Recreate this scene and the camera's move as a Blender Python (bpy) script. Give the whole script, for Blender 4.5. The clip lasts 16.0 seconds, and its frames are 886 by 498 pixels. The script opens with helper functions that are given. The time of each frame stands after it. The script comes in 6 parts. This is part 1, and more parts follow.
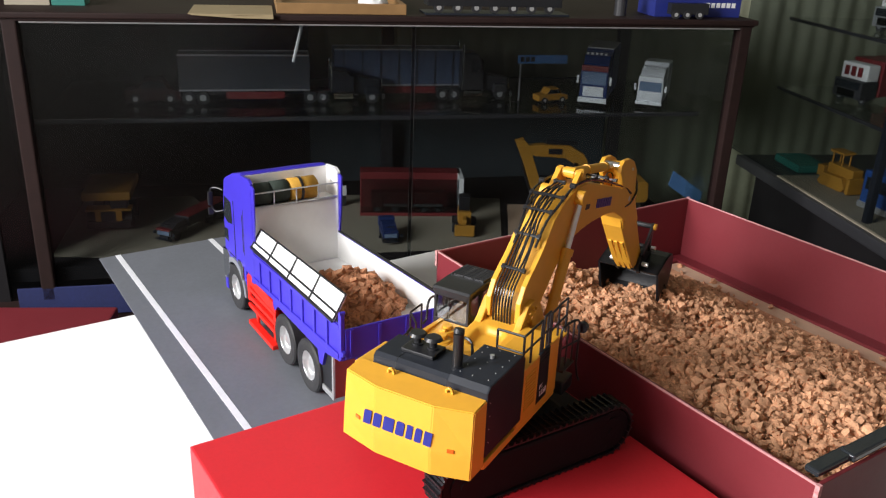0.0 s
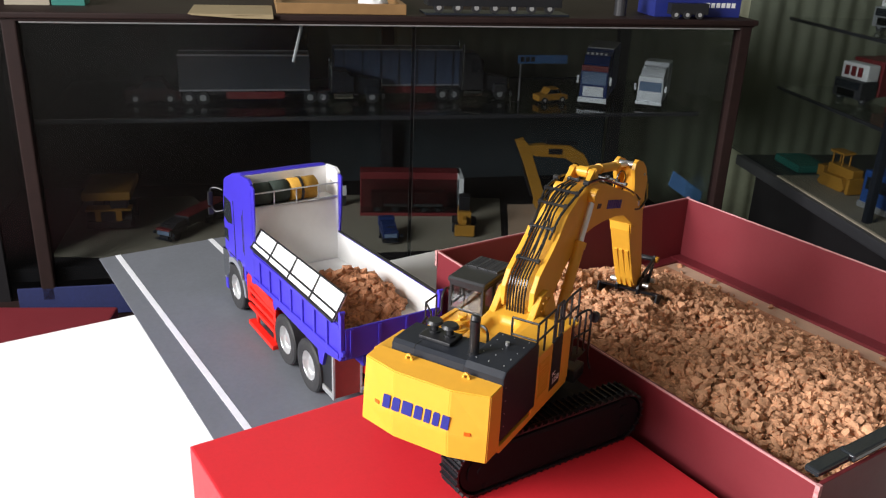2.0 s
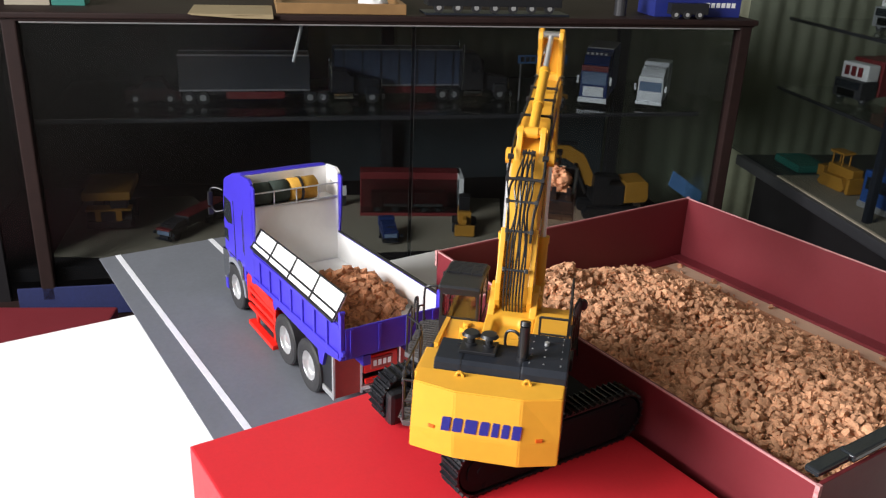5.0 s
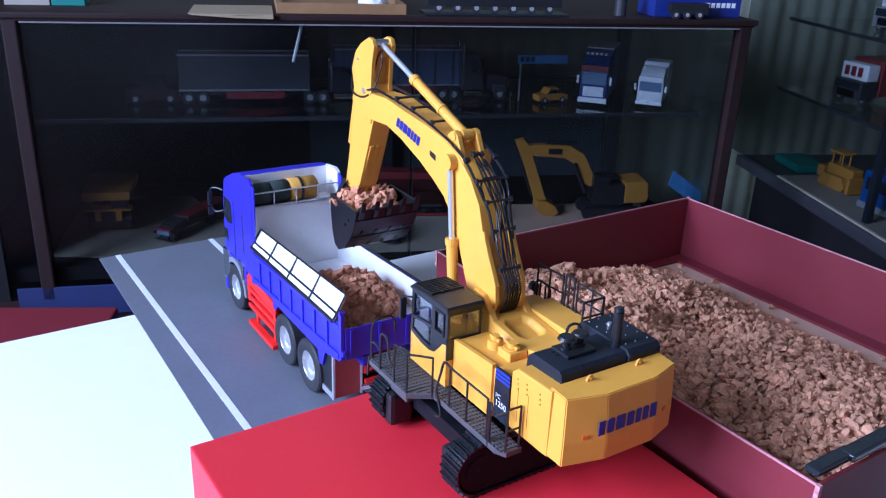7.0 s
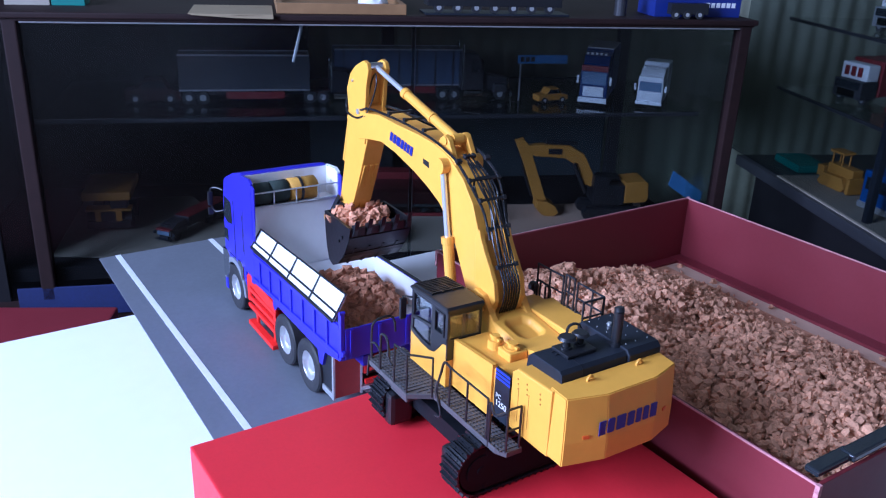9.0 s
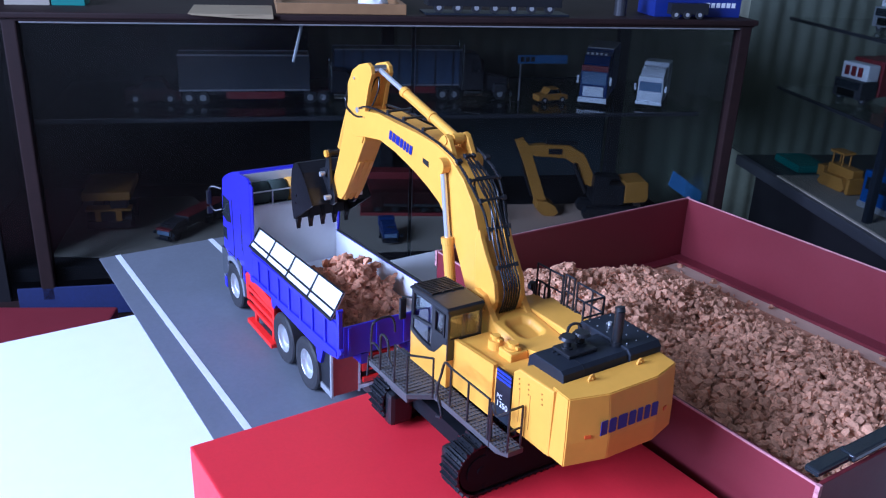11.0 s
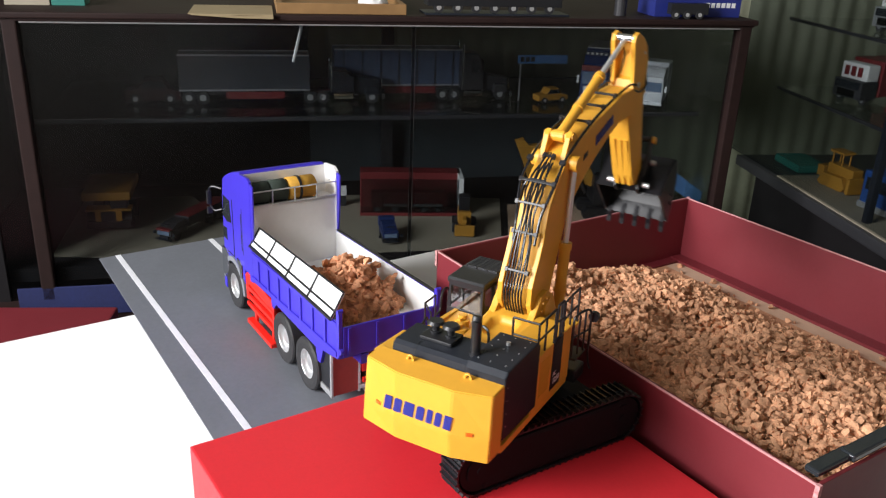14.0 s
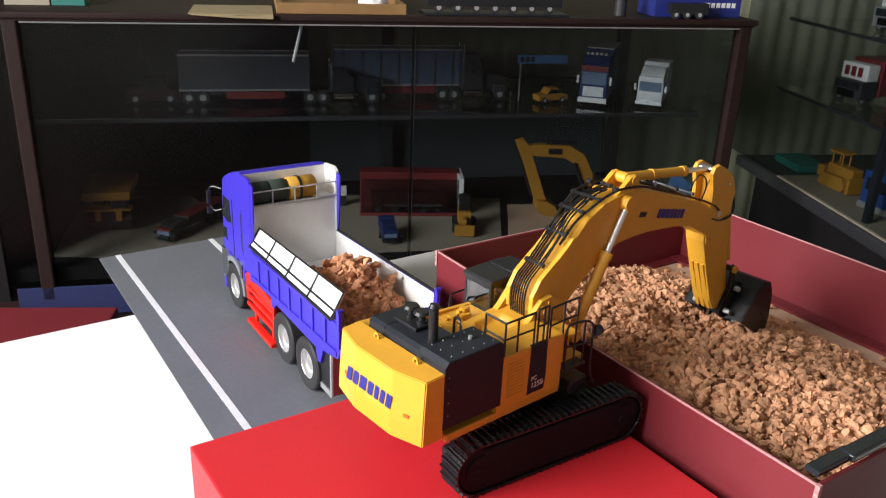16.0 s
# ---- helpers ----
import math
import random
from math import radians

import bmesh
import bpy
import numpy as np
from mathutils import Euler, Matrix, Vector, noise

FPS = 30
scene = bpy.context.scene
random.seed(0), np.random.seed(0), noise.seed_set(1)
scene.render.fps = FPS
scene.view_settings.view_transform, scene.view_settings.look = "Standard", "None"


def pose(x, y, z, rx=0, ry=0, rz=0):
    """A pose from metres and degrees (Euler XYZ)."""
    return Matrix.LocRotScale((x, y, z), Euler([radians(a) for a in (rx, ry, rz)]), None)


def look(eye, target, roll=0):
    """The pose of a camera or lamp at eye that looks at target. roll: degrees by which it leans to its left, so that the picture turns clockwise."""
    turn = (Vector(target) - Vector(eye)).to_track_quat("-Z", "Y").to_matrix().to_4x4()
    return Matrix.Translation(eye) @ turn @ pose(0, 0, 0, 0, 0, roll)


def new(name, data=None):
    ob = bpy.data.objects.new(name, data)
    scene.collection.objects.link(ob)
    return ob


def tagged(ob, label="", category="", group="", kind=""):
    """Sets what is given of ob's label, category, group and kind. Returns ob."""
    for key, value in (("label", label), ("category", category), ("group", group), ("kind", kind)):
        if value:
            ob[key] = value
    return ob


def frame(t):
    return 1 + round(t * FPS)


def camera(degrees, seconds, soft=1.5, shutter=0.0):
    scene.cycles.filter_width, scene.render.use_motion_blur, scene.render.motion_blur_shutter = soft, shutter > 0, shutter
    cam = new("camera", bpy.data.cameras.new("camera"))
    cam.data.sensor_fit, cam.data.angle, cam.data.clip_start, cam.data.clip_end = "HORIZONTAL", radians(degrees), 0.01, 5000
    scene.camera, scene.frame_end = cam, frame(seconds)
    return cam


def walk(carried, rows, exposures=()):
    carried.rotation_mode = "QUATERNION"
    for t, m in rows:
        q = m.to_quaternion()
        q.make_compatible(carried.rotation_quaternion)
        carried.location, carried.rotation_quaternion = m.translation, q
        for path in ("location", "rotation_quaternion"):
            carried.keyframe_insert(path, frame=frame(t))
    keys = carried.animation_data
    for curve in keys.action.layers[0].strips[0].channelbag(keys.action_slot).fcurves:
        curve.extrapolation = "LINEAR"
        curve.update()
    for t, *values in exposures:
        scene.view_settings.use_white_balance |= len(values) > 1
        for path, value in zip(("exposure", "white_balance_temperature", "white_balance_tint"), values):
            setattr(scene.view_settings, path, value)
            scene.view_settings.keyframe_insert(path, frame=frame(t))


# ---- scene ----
# camera on a stand, looking down over the table
cam = camera(55.2, 16.0, soft=1.2, shutter=0.4)
EYE = Vector((0.0, -0.4233, 0.2801))
VIEW = look(EYE, EYE + Vector((-0.0860, 0.9231, -0.3749)), 2.25)
walk(cam, [(0.0, VIEW), (16.0, VIEW)],
     exposures=[(0.0, 0.0, 6350, 10), (4.2, 0.0, 6350, 10), (6.4, -0.02, 5600, 13), (7.1, -0.14, 4330, 23), (12.9, -0.18, 4260, 23),
                (13.7, 0.0, 6200, 10), (16.0, 0.0, 6400, 10)])

# daylight: a window in the wall beside the table, and a little sky behind it
world = bpy.data.worlds.new("sky")
scene.world = world
world.use_nodes = True
sky = world.node_tree.nodes.new("ShaderNodeTexSky")
sky.sky_type, sky.sun_disc, sky.sun_elevation, sky.sun_rotation = "NISHITA", False, radians(35), radians(250)
world.node_tree.links.new(sky.outputs[0], world.node_tree.nodes["Background"].inputs[0])
world.node_tree.nodes["Background"].inputs[1].default_value = 0.08


def window_lamp(name, eye, target, sx, sy, power, colour):
    d = bpy.data.lights.new(name, "AREA")
    d.shape, d.size, d.size_y, d.energy, d.color = "RECTANGLE", sx, sy, power, colour
    new(name, d).matrix_world = look(eye, target)


window_lamp("window_light", (-1.60, -0.92, 0.80), (-1.0, -0.62, 0.55), 1.2, 1.0, 108.0, (1.0, 0.97, 0.945))


# ------------------------------------------------------------------ materials
def mat(name, col, rough=0.5, metal=0.0, var=0.10, scale=300.0, bump=0.0, coat=0.0, spec=0.5, glow=0.0, rvar=0.08, pieces=0.0):
    m = bpy.data.materials.new(name)
    m.use_nodes = True
    nt = m.node_tree
    b = nt.nodes["Principled BSDF"]
    tc = nt.nodes.new("ShaderNodeTexCoord")
    fine, broad = nt.nodes.new("ShaderNodeTexNoise"), nt.nodes.new("ShaderNodeTexNoise")
    fine.inputs["Scale"].default_value, broad.inputs["Scale"].default_value = scale, scale / 11.0
    fine.inputs["Detail"].default_value, broad.inputs["Detail"].default_value = 4.0, 3.0
    for n in (fine, broad):
        nt.links.new(tc.outputs["Object"], n.inputs["Vector"])
    add = nt.nodes.new("ShaderNodeMath")
    add.operation = "ADD"
    nt.links.new(fine.outputs[0], add.inputs[0])
    nt.links.new(broad.outputs[0], add.inputs[1])
    fac = add.outputs[0]
    if pieces:
        geo, pm = nt.nodes.new("ShaderNodeNewGeometry"), nt.nodes.new("ShaderNodeMath")
        pm.operation, pm.inputs[1].default_value = "MULTIPLY_ADD", pieces
        nt.links.new(geo.outputs["Random Per Island"], pm.inputs[0])
        nt.links.new(fac, pm.inputs[2])
        fac = pm.outputs[0]
    rng = nt.nodes.new("ShaderNodeMapRange")
    rng.inputs["From Min"].default_value, rng.inputs["From Max"].default_value = 0.6, 1.4 + pieces
    rng.inputs["To Min"].default_value, rng.inputs["To Max"].default_value = 1.0 - var, 1.0 + var
    nt.links.new(fac, rng.inputs["Value"])
    mul = nt.nodes.new("ShaderNodeMix")
    mul.data_type, mul.blend_type = "RGBA", "MULTIPLY"
    mul.inputs["Factor"].default_value = 1.0
    mul.inputs[6].default_value = (*col, 1.0)
    nt.links.new(rng.outputs[0], mul.inputs[7])
    nt.links.new(mul.outputs[2], b.inputs["Base Color"])
    rr = nt.nodes.new("ShaderNodeMapRange")
    rr.inputs["To Min"].default_value, rr.inputs["To Max"].default_value = max(0.02, rough - rvar), min(1.0, rough + rvar)
    nt.links.new(broad.outputs[0], rr.inputs["Value"])
    nt.links.new(rr.outputs[0], b.inputs["Roughness"])
    b.inputs["Metallic"].default_value = metal
    b.inputs["Coat Weight"].default_value = coat
    b.inputs["Specular IOR Level"].default_value = spec
    if bump:
        bp = nt.nodes.new("ShaderNodeBump")
        bp.inputs["Strength"].default_value, bp.inputs["Distance"].default_value = bump, 0.0006
        nt.links.new(fine.outputs[0], bp.inputs["Height"])
        nt.links.new(bp.outputs[0], b.inputs["Normal"])
    if glow:
        b.inputs["Emission Color"].default_value, b.inputs["Emission Strength"].default_value = (*col, 1.0), glow
    return m


def glass(name, tint=(0.9, 0.95, 0.93), rough=0.02, shine=0.05):
    m = bpy.data.materials.new(name)
    m.use_nodes = True
    nt = m.node_tree
    out = nt.nodes["Material Output"]
    nt.nodes.remove(nt.nodes["Principled BSDF"])
    tr, gl, mx, fr, pw, am = (nt.nodes.new("ShaderNode" + k) for k in ("BsdfTransparent", "BsdfGlossy", "MixShader", "LayerWeight", "Math", "Math"))
    tr.inputs[0].default_value = (*tint, 1.0)
    gl.inputs["Roughness"].default_value = rough
    pw.operation, am.operation = "POWER", "MULTIPLY_ADD"
    pw.inputs[1].default_value, am.inputs[1].default_value, am.inputs[2].default_value = 5.0, 0.9, shine
    nt.links.new(fr.outputs["Facing"], pw.inputs[0])
    nt.links.new(pw.outputs[0], am.inputs[0])
    nt.links.new(am.outputs[0], mx.inputs[0])
    nt.links.new(tr.outputs[0], mx.inputs[1])
    nt.links.new(gl.outputs[0], mx.inputs[2])
    nt.links.new(mx.outputs[0], out.inputs[0])
    return m


YELLOW = mat("yellow_paint", (0.72, 0.365, 0.033), 0.42, var=0.05, scale=180, rvar=0.06)
ORANGE = mat("amber_plastic", (0.65, 0.12, 0.01), 0.3)
BLACK = mat("black_plastic", (0.014, 0.0145, 0.017), 0.36, var=0.2, scale=400, bump=0.1)
GREY = mat("charcoal_paint", (0.018, 0.021, 0.028), 0.40, var=0.15, scale=300, bump=0.08, spec=0.20)
MESHGREY = mat("walkway_grey", (0.075, 0.072, 0.075), 0.55, var=0.15, scale=500, bump=0.2)
RUBBER = mat("rubber", (0.02, 0.02, 0.022), 0.62, var=0.25, scale=500, bump=0.15)
TRACKBLACK = mat("track_black", (0.012, 0.0125, 0.015), 0.26, var=0.2, scale=400, bump=0.12)
FRAMEBLACK = mat("track_frame_black", (0.010, 0.0105, 0.013), 0.55, var=0.2, scale=300, bump=0.1, spec=0.12)
BUCKETBLACK = mat("bucket_black", (0.009, 0.009, 0.011), 0.34, var=0.3, scale=300, bump=0.15, spec=0.4)
# plating with a near-white, mostly non-metal base: window glare put into the colour
GLAREWHITE = mat("glare_plated_trim", (0.90, 0.92, 0.95), 0.22, metal=0.25, var=0.25, scale=120)
ROD = mat("polished_rod", (0.80, 0.81, 0.83), 0.30, metal=0.7, var=0.04)
NAVYTOY = mat("toy_navy", (0.012, 0.03, 0.12), 0.35, var=0.2, scale=150)
CHROME = mat("chrome", (0.78, 0.79, 0.80), 0.14, metal=1.0, var=0.03)
STEEL = mat("steel_white_metal", (0.68, 0.69, 0.70), 0.3, metal=0.7, var=0.06)
LOGO = mat("logo_blue", (0.018, 0.022, 0.22), 0.4, var=0.05)
STRIPE = mat("stripe_blue", (0.03, 0.05, 0.42), 0.4, var=0.05)
WHITE = mat("white_paint", (0.80, 0.80, 0.79), 0.45, var=0.04, scale=120)
TRUCKBLUE = mat("truck_blue", (0.048, 0.033, 0.46), 0.36, var=0.06, scale=160, coat=0.15)
TRUCKRED = mat("truck_red", (0.72, 0.02, 0.012), 0.38, var=0.06, scale=160)
FLAPRED = mat("mud_flap_red", (0.36, 0.05, 0.04), 0.5, var=0.1)
CABGLASS = glass("cab_glass", (0.74, 0.78, 0.80), rough=0.06, shine=0.16)
SHOWGLASS = glass("show_glass", (0.93, 0.96, 0.94))
# dark tint puts the cases' dimness into the panes; blurred gloss adds haze
DIMGLASS = glass("dimming_show_glass", (0.58, 0.61, 0.62), rough=0.30, shine=0.024)
DARKGLASS = mat("dark_glass", (0.02, 0.024, 0.028), 0.08, var=0.1, coat=0.6)
CHIP = mat("wood_chip", (0.62, 0.335, 0.19), 0.88, var=0.5, scale=900, bump=1.0, pieces=0.75, spec=0.2)
TRUCKCHIP = mat("wood_chip_brown", (0.54, 0.26, 0.14), 0.88, var=0.5, scale=900, bump=1.0, pieces=0.75, spec=0.2)
PAPERWHITE = mat("white_board", (0.84, 0.84, 0.83), 0.6, var=0.02, scale=60, bump=0.05)
ASPHALT = mat("road_grey", (0.135, 0.145, 0.165), 0.62, var=0.10, scale=260, bump=0.12)
LINE = mat("lane_white", (0.72, 0.73, 0.76), 0.6, var=0.08, scale=200)
REDCARD = mat("bright_red_card", (0.60, 0.020, 0.030), 0.50, var=0.05, scale=500, bump=0.06)
WINECARD = mat("wine_red_card", (0.165, 0.019, 0.026), 0.46, var=0.06, scale=400, bump=0.05)
WINEEDGE = mat("worn_card_edge", (0.55, 0.27, 0.27), 0.7, var=0.3, scale=500)
KRAFT = mat("grey_board", (0.56, 0.39, 0.27), 0.8, var=0.08, scale=120, bump=0.1)
CREAM = mat("cream_board", (0.30, 0.265, 0.20), 0.75, var=0.08, scale=60)
DARKWOOD = mat("dark_wood", (0.017, 0.0075, 0.0065), 0.65, var=0.3, scale=60, bump=0.1, spec=0.25)
PALEWOOD = mat("pale_wood", (0.26, 0.145, 0.055), 0.55, var=0.2, scale=50, bump=0.1)
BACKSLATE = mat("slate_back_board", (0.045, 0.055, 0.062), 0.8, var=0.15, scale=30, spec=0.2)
# darker copy of the toy red, with the dim shelf's shade in it
SHADERED = mat("shaded_toy_red", (0.035, 0.006, 0.007), 0.6, var=0.2, scale=150)
GREYTRACK = mat("grey_track", (0.22, 0.21, 0.21), 0.45, var=0.2, scale=80)
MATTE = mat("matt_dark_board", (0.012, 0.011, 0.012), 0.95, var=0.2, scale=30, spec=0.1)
BENCH = mat("bench_black", (0.03, 0.03, 0.034), 0.45, var=0.2, scale=40)
PAPER = mat("tan_paper", (0.30, 0.235, 0.13), 0.8, var=0.08, scale=40)
NAVY = mat("navy_cloth", (0.012, 0.018, 0.085), 0.85, var=0.2, scale=200, bump=0.2)
CARDBLUE = mat("sky_blue_card", (0.10, 0.24, 0.52), 0.6, var=0.1)
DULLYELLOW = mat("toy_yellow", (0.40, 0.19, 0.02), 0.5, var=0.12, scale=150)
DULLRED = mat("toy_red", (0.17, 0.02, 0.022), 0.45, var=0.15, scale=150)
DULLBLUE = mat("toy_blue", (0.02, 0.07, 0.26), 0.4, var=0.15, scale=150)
SLATE = mat("slate_blue_panel", (0.07, 0.10, 0.17), 0.35, var=0.15, scale=80)
TEAL = mat("teal_panel", (0.02, 0.16, 0.13), 0.6, var=0.2, scale=40)
OLIVE = mat("olive_canvas", (0.03, 0.045, 0.035), 0.8, var=0.25, scale=300, bump=0.4)
MUSTARD = mat("mustard_canvas", (0.50, 0.27, 0.03), 0.75, var=0.25, scale=300, bump=0.4)
CURTAIN = mat("green_curtain", (0.29, 0.30, 0.215), 0.9, var=0.2, scale=40, bump=0.1)
# unseen south and east walls, made pale to bounce neutral fill light
FILLPLASTER = mat("fill_wall_plaster", (0.34, 0.32, 0.29), 0.9, var=0.06, scale=15)
# north and west walls, kept dark to cut bounce and reflections
PLASTER = mat("low_bounce_plaster", (0.072, 0.062, 0.052), 0.9, var=0.08, scale=15)
CEIL = mat("ceiling_white", (0.30, 0.29, 0.27), 0.9, var=0.05, scale=12)
FLOORWOOD = mat("floor_wood", (0.10, 0.06, 0.04), 0.5, var=0.25, scale=20, bump=0.1)


# ------------------------------------------------------------------ mesh helpers (model things are written in millimetres)
def box(bm, x0, x1, y0, y1, z0, z1, bevel=0.0):
    vs = [bm.verts.new(c) for c in ((x0, y0, z0), (x1, y0, z0), (x1, y1, z0), (x0, y1, z0),
                                    (x0, y0, z1), (x1, y0, z1), (x1, y1, z1), (x0, y1, z1))]
    fs = [bm.faces.new([vs[i] for i in f]) for f in ((3, 2, 1, 0), (4, 5, 6, 7), (0, 1, 5, 4), (1, 2, 6, 5), (2, 3, 7, 6), (3, 0, 4, 7))]
    if bevel:
        es = list({e for f in fs for e in f.edges})
        bmesh.ops.bevel(bm, geom=es, offset=bevel, segments=2, affect="EDGES", profile=0.6)
    return bm


def prism(bm, pts, lo, hi, axis="y", bevel=0.0):
    """A flat outline pushed along one axis: pts are (x, z) for y, (x, y) for z, (y, z) for x."""
    put = {"y": lambda a, b, c: (a, c, b), "z": lambda a, b, c: (a, b, c), "x": lambda a, b, c: (c, a, b)}[axis]
    lower, upper = [bm.verts.new(put(a, b, lo)) for a, b in pts], [bm.verts.new(put(a, b, hi)) for a, b in pts]
    n = len(pts)
    fs = [bm.faces.new(lower), bm.faces.new(upper[::-1])]
    for i in range(n):
        fs.append(bm.faces.new((lower[i], upper[i], upper[(i + 1) % n], lower[(i + 1) % n])))
    bmesh.ops.recalc_face_normals(bm, faces=fs)
    if bevel:
        rim = [e for f in fs[:2] for e in f.edges]
        bmesh.ops.bevel(bm, geom=rim, offset=bevel, segments=2, affect="EDGES", profile=0.6)
    return bm


def rod(bm, p0, p1, r, seg=12, r2=None):
    p0, p1 = Vector(p0), Vector(p1)
    d = p1 - p0
    m = Matrix.Translation((p0 + p1) / 2) @ d.to_track_quat("Z", "Y").to_matrix().to_4x4()
    bmesh.ops.create_cone(bm, cap_ends=True, segments=seg, radius1=r, radius2=r if r2 is None else r2, depth=d.length, matrix=m)
    return bm


def tube(bm, pts, r, seg=6):
    """A bent bar or hose through the points."""
    pts = [Vector(q) for q in pts]
    rings = []
    for i, q in enumerate(pts):
        d = (pts[min(i + 1, len(pts) - 1)] - pts[max(i - 1, 0)]).normalized()
        side = d.cross(Vector((0.13, 0.31, 0.94)))
        if side.length < 0.05:
            side = d.cross(Vector((1, 0, 0)))
        side.normalize()
        up = side.cross(d)
        rings.append([bm.verts.new(q + r * (math.cos(a) * side + math.sin(a) * up)) for a in (2 * math.pi * k / seg for k in range(seg))])
    for a, b in zip(rings, rings[1:]):
        for k in range(seg):
            bm.faces.new((a[k], a[(k + 1) % seg], b[(k + 1) % seg], b[k]))
    bm.faces.new(rings[0][::-1])
    bm.faces.new(rings[-1])
    return bm


def smooth_path(pts, n=5):
    """Points on a curve through pts."""
    q = [Vector(p) for p in pts]
    q = [q[0] * 2 - q[1]] + q + [q[-1] * 2 - q[-2]]
    out = []
    for a, b, c, d in zip(q, q[1:], q[2:], q[3:]):
        for k in range(n):
            t = k / n
            out.append(0.5 * (2 * b + (c - a) * t + (2 * a - 5 * b + 4 * c - d) * t * t + (3 * b - a - 3 * c + d) * t ** 3))
    return out + [q[-2]]


def part(name, bm, material, parent=None, label="", m=None, unit=0.001, soft=False):
    """Links a bmesh as one mesh object, under a thing or a part."""
    me = bpy.data.meshes.new(name)
    bmesh.ops.scale(bm, vec=(unit,) * 3, verts=bm.verts)
    bm.to_mesh(me)
    bm.free()
    me.materials.append(material)
    if soft:
        me.shade_smooth()
    ob = new(name, me)
    if parent is not None:
        ob.parent = parent
    if m is not None:
        ob.matrix_basis = m
    if label:
        ob["label"] = label
    return ob


def shared(name, me, parent, m):
    ob = new(name, me)
    ob.parent = parent
    ob.matrix_basis = m
    return ob


def thing(name, label, category, m=None, group="", kind=""):
    ob = new(name)
    ob.empty_display_size = 0.01
    if m is not None:
        ob.matrix_basis = m
    return tagged(ob, label, category, group, kind)


def B():
    return bmesh.new()


def mm(x, y, z, rx=0, ry=0, rz=0):
    return pose(x / 1000, y / 1000, z / 1000, rx, ry, rz)


def writing(text, size, material, parent, m, name="lettering", label=""):
    cu = bpy.data.curves.new(name, "FONT")
    cu.body, cu.size, cu.extrude, cu.align_x, cu.align_y = text, size, size * 0.02, "CENTER", "CENTER"
    tmp = bpy.data.objects.new("tmp", cu)
    scene.collection.objects.link(tmp)
    me = bpy.data.meshes.new_from_object(tmp.evaluated_get(bpy.context.evaluated_depsgraph_get()))
    bpy.data.objects.remove(tmp)
    me.materials.clear()
    me.materials.append(material)
    ob = new(name, me)
    ob.parent, ob.matrix_basis = parent, m
    if label:
        ob["label"] = label
    return ob


def logo_blocks(parent, m, length, height, material):
    """A maker's mark drawn as a row of plain slanted blocks."""
    widths = (1.0, 1.05, 1.3, 1.05, 0.85, 0.9, 1.0)
    step, gap = length / sum(widths), length * 0.034
    x0, mark = -length / 2, None
    for k, w in enumerate(widths):
        x1, lean = x0 + w * step - gap, height * 0.09
        notch = height * (0.10 if k % 2 else 0.04)
        pts = [(x0, notch * 0.4), (x0 + notch, 0), (x1 - notch, 0), (x1, notch * 0.4), (x1 + lean, height - notch), (x1 + lean - notch, height),
               (x0 + lean + notch, height), (x0 + lean, height - notch)]
        bm = prism(B(), pts, -0.10, 0.25, axis="z")
        if mark is None:
            mark = part("maker_mark", bm, material, parent, "blue block lettering mark", m)
        else:
            part("mark_block", bm, material, mark)
        x0 += w * step
    return mark


# ------------------------------------------------------------------ the room
def slab(name, material, x0, x1, y0, y1, z0, z1, bevel=0.0):
    return tagged(part(name, box(B(), x0, x1, y0, y1, z0, z1, bevel), material, unit=1.0), kind="structure")


def build_room():
    tagged(slab("floor", FLOORWOOD, -1.8, 2.2, -1.9, 2.2, -0.86, -0.80), "dark wooden room floor", "floor")
    tagged(slab("ceiling", CEIL, -1.8, 2.2, -1.9, 2.2, 1.60, 1.66), "plain white ceiling", "ceiling")
    # out of view: two pale walls added as reflectors for the machine's right side
    tagged(slab("wall_south", FILLPLASTER, -1.8, 2.2, -1.96, -1.9, -0.80, 1.60), "unseen plain wall closing the room", "wall")
    tagged(slab("wall_east", FILLPLASTER, 2.2, 2.26, -1.9, 2.2, -0.80, 1.60), "unseen plain wall closing the room", "wall")
    tagged(slab("wall_north", PLASTER, -1.8, 2.2, 2.2, 2.26, -0.80, 1.60), "unseen plain wall closing the room", "wall")
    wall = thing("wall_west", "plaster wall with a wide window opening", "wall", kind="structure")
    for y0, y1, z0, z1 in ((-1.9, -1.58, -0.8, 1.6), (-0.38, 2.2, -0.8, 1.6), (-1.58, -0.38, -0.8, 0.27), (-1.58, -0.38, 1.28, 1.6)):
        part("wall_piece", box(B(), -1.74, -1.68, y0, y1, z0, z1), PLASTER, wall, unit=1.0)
    # curtain behind the show cases, hung in folds
    bm = B()
    rows = []
    for i in range(901):
        u = i / 900 * 2.3
        x, y = -0.78 + u * 0.951, 1.018 + u * 0.3085
        f = 0.0020 * math.sin(u * 140 + 1.6 * math.sin(u * 9)) + 0.003 * math.sin(u * 37 + 0.8 * math.sin(u * 5))
        rows.append([bm.verts.new((x - 0.3085 * f, y + 0.951 * f, z)) for z in (-0.60, 1.2)])
    for a, b in zip(rows, rows[1:]):
        bm.faces.new((a[0], b[0], b[1], a[1]))
    tagged(part("curtain", bm, CURTAIN, unit=1.0, soft=True), "dull olive green curtain hanging in narrow folds", "curtain")


build_room()

# plan directions of the table top: 'along' runs towards the viewer's right, 'across' away from the viewer
ALONG = radians(-50.6)
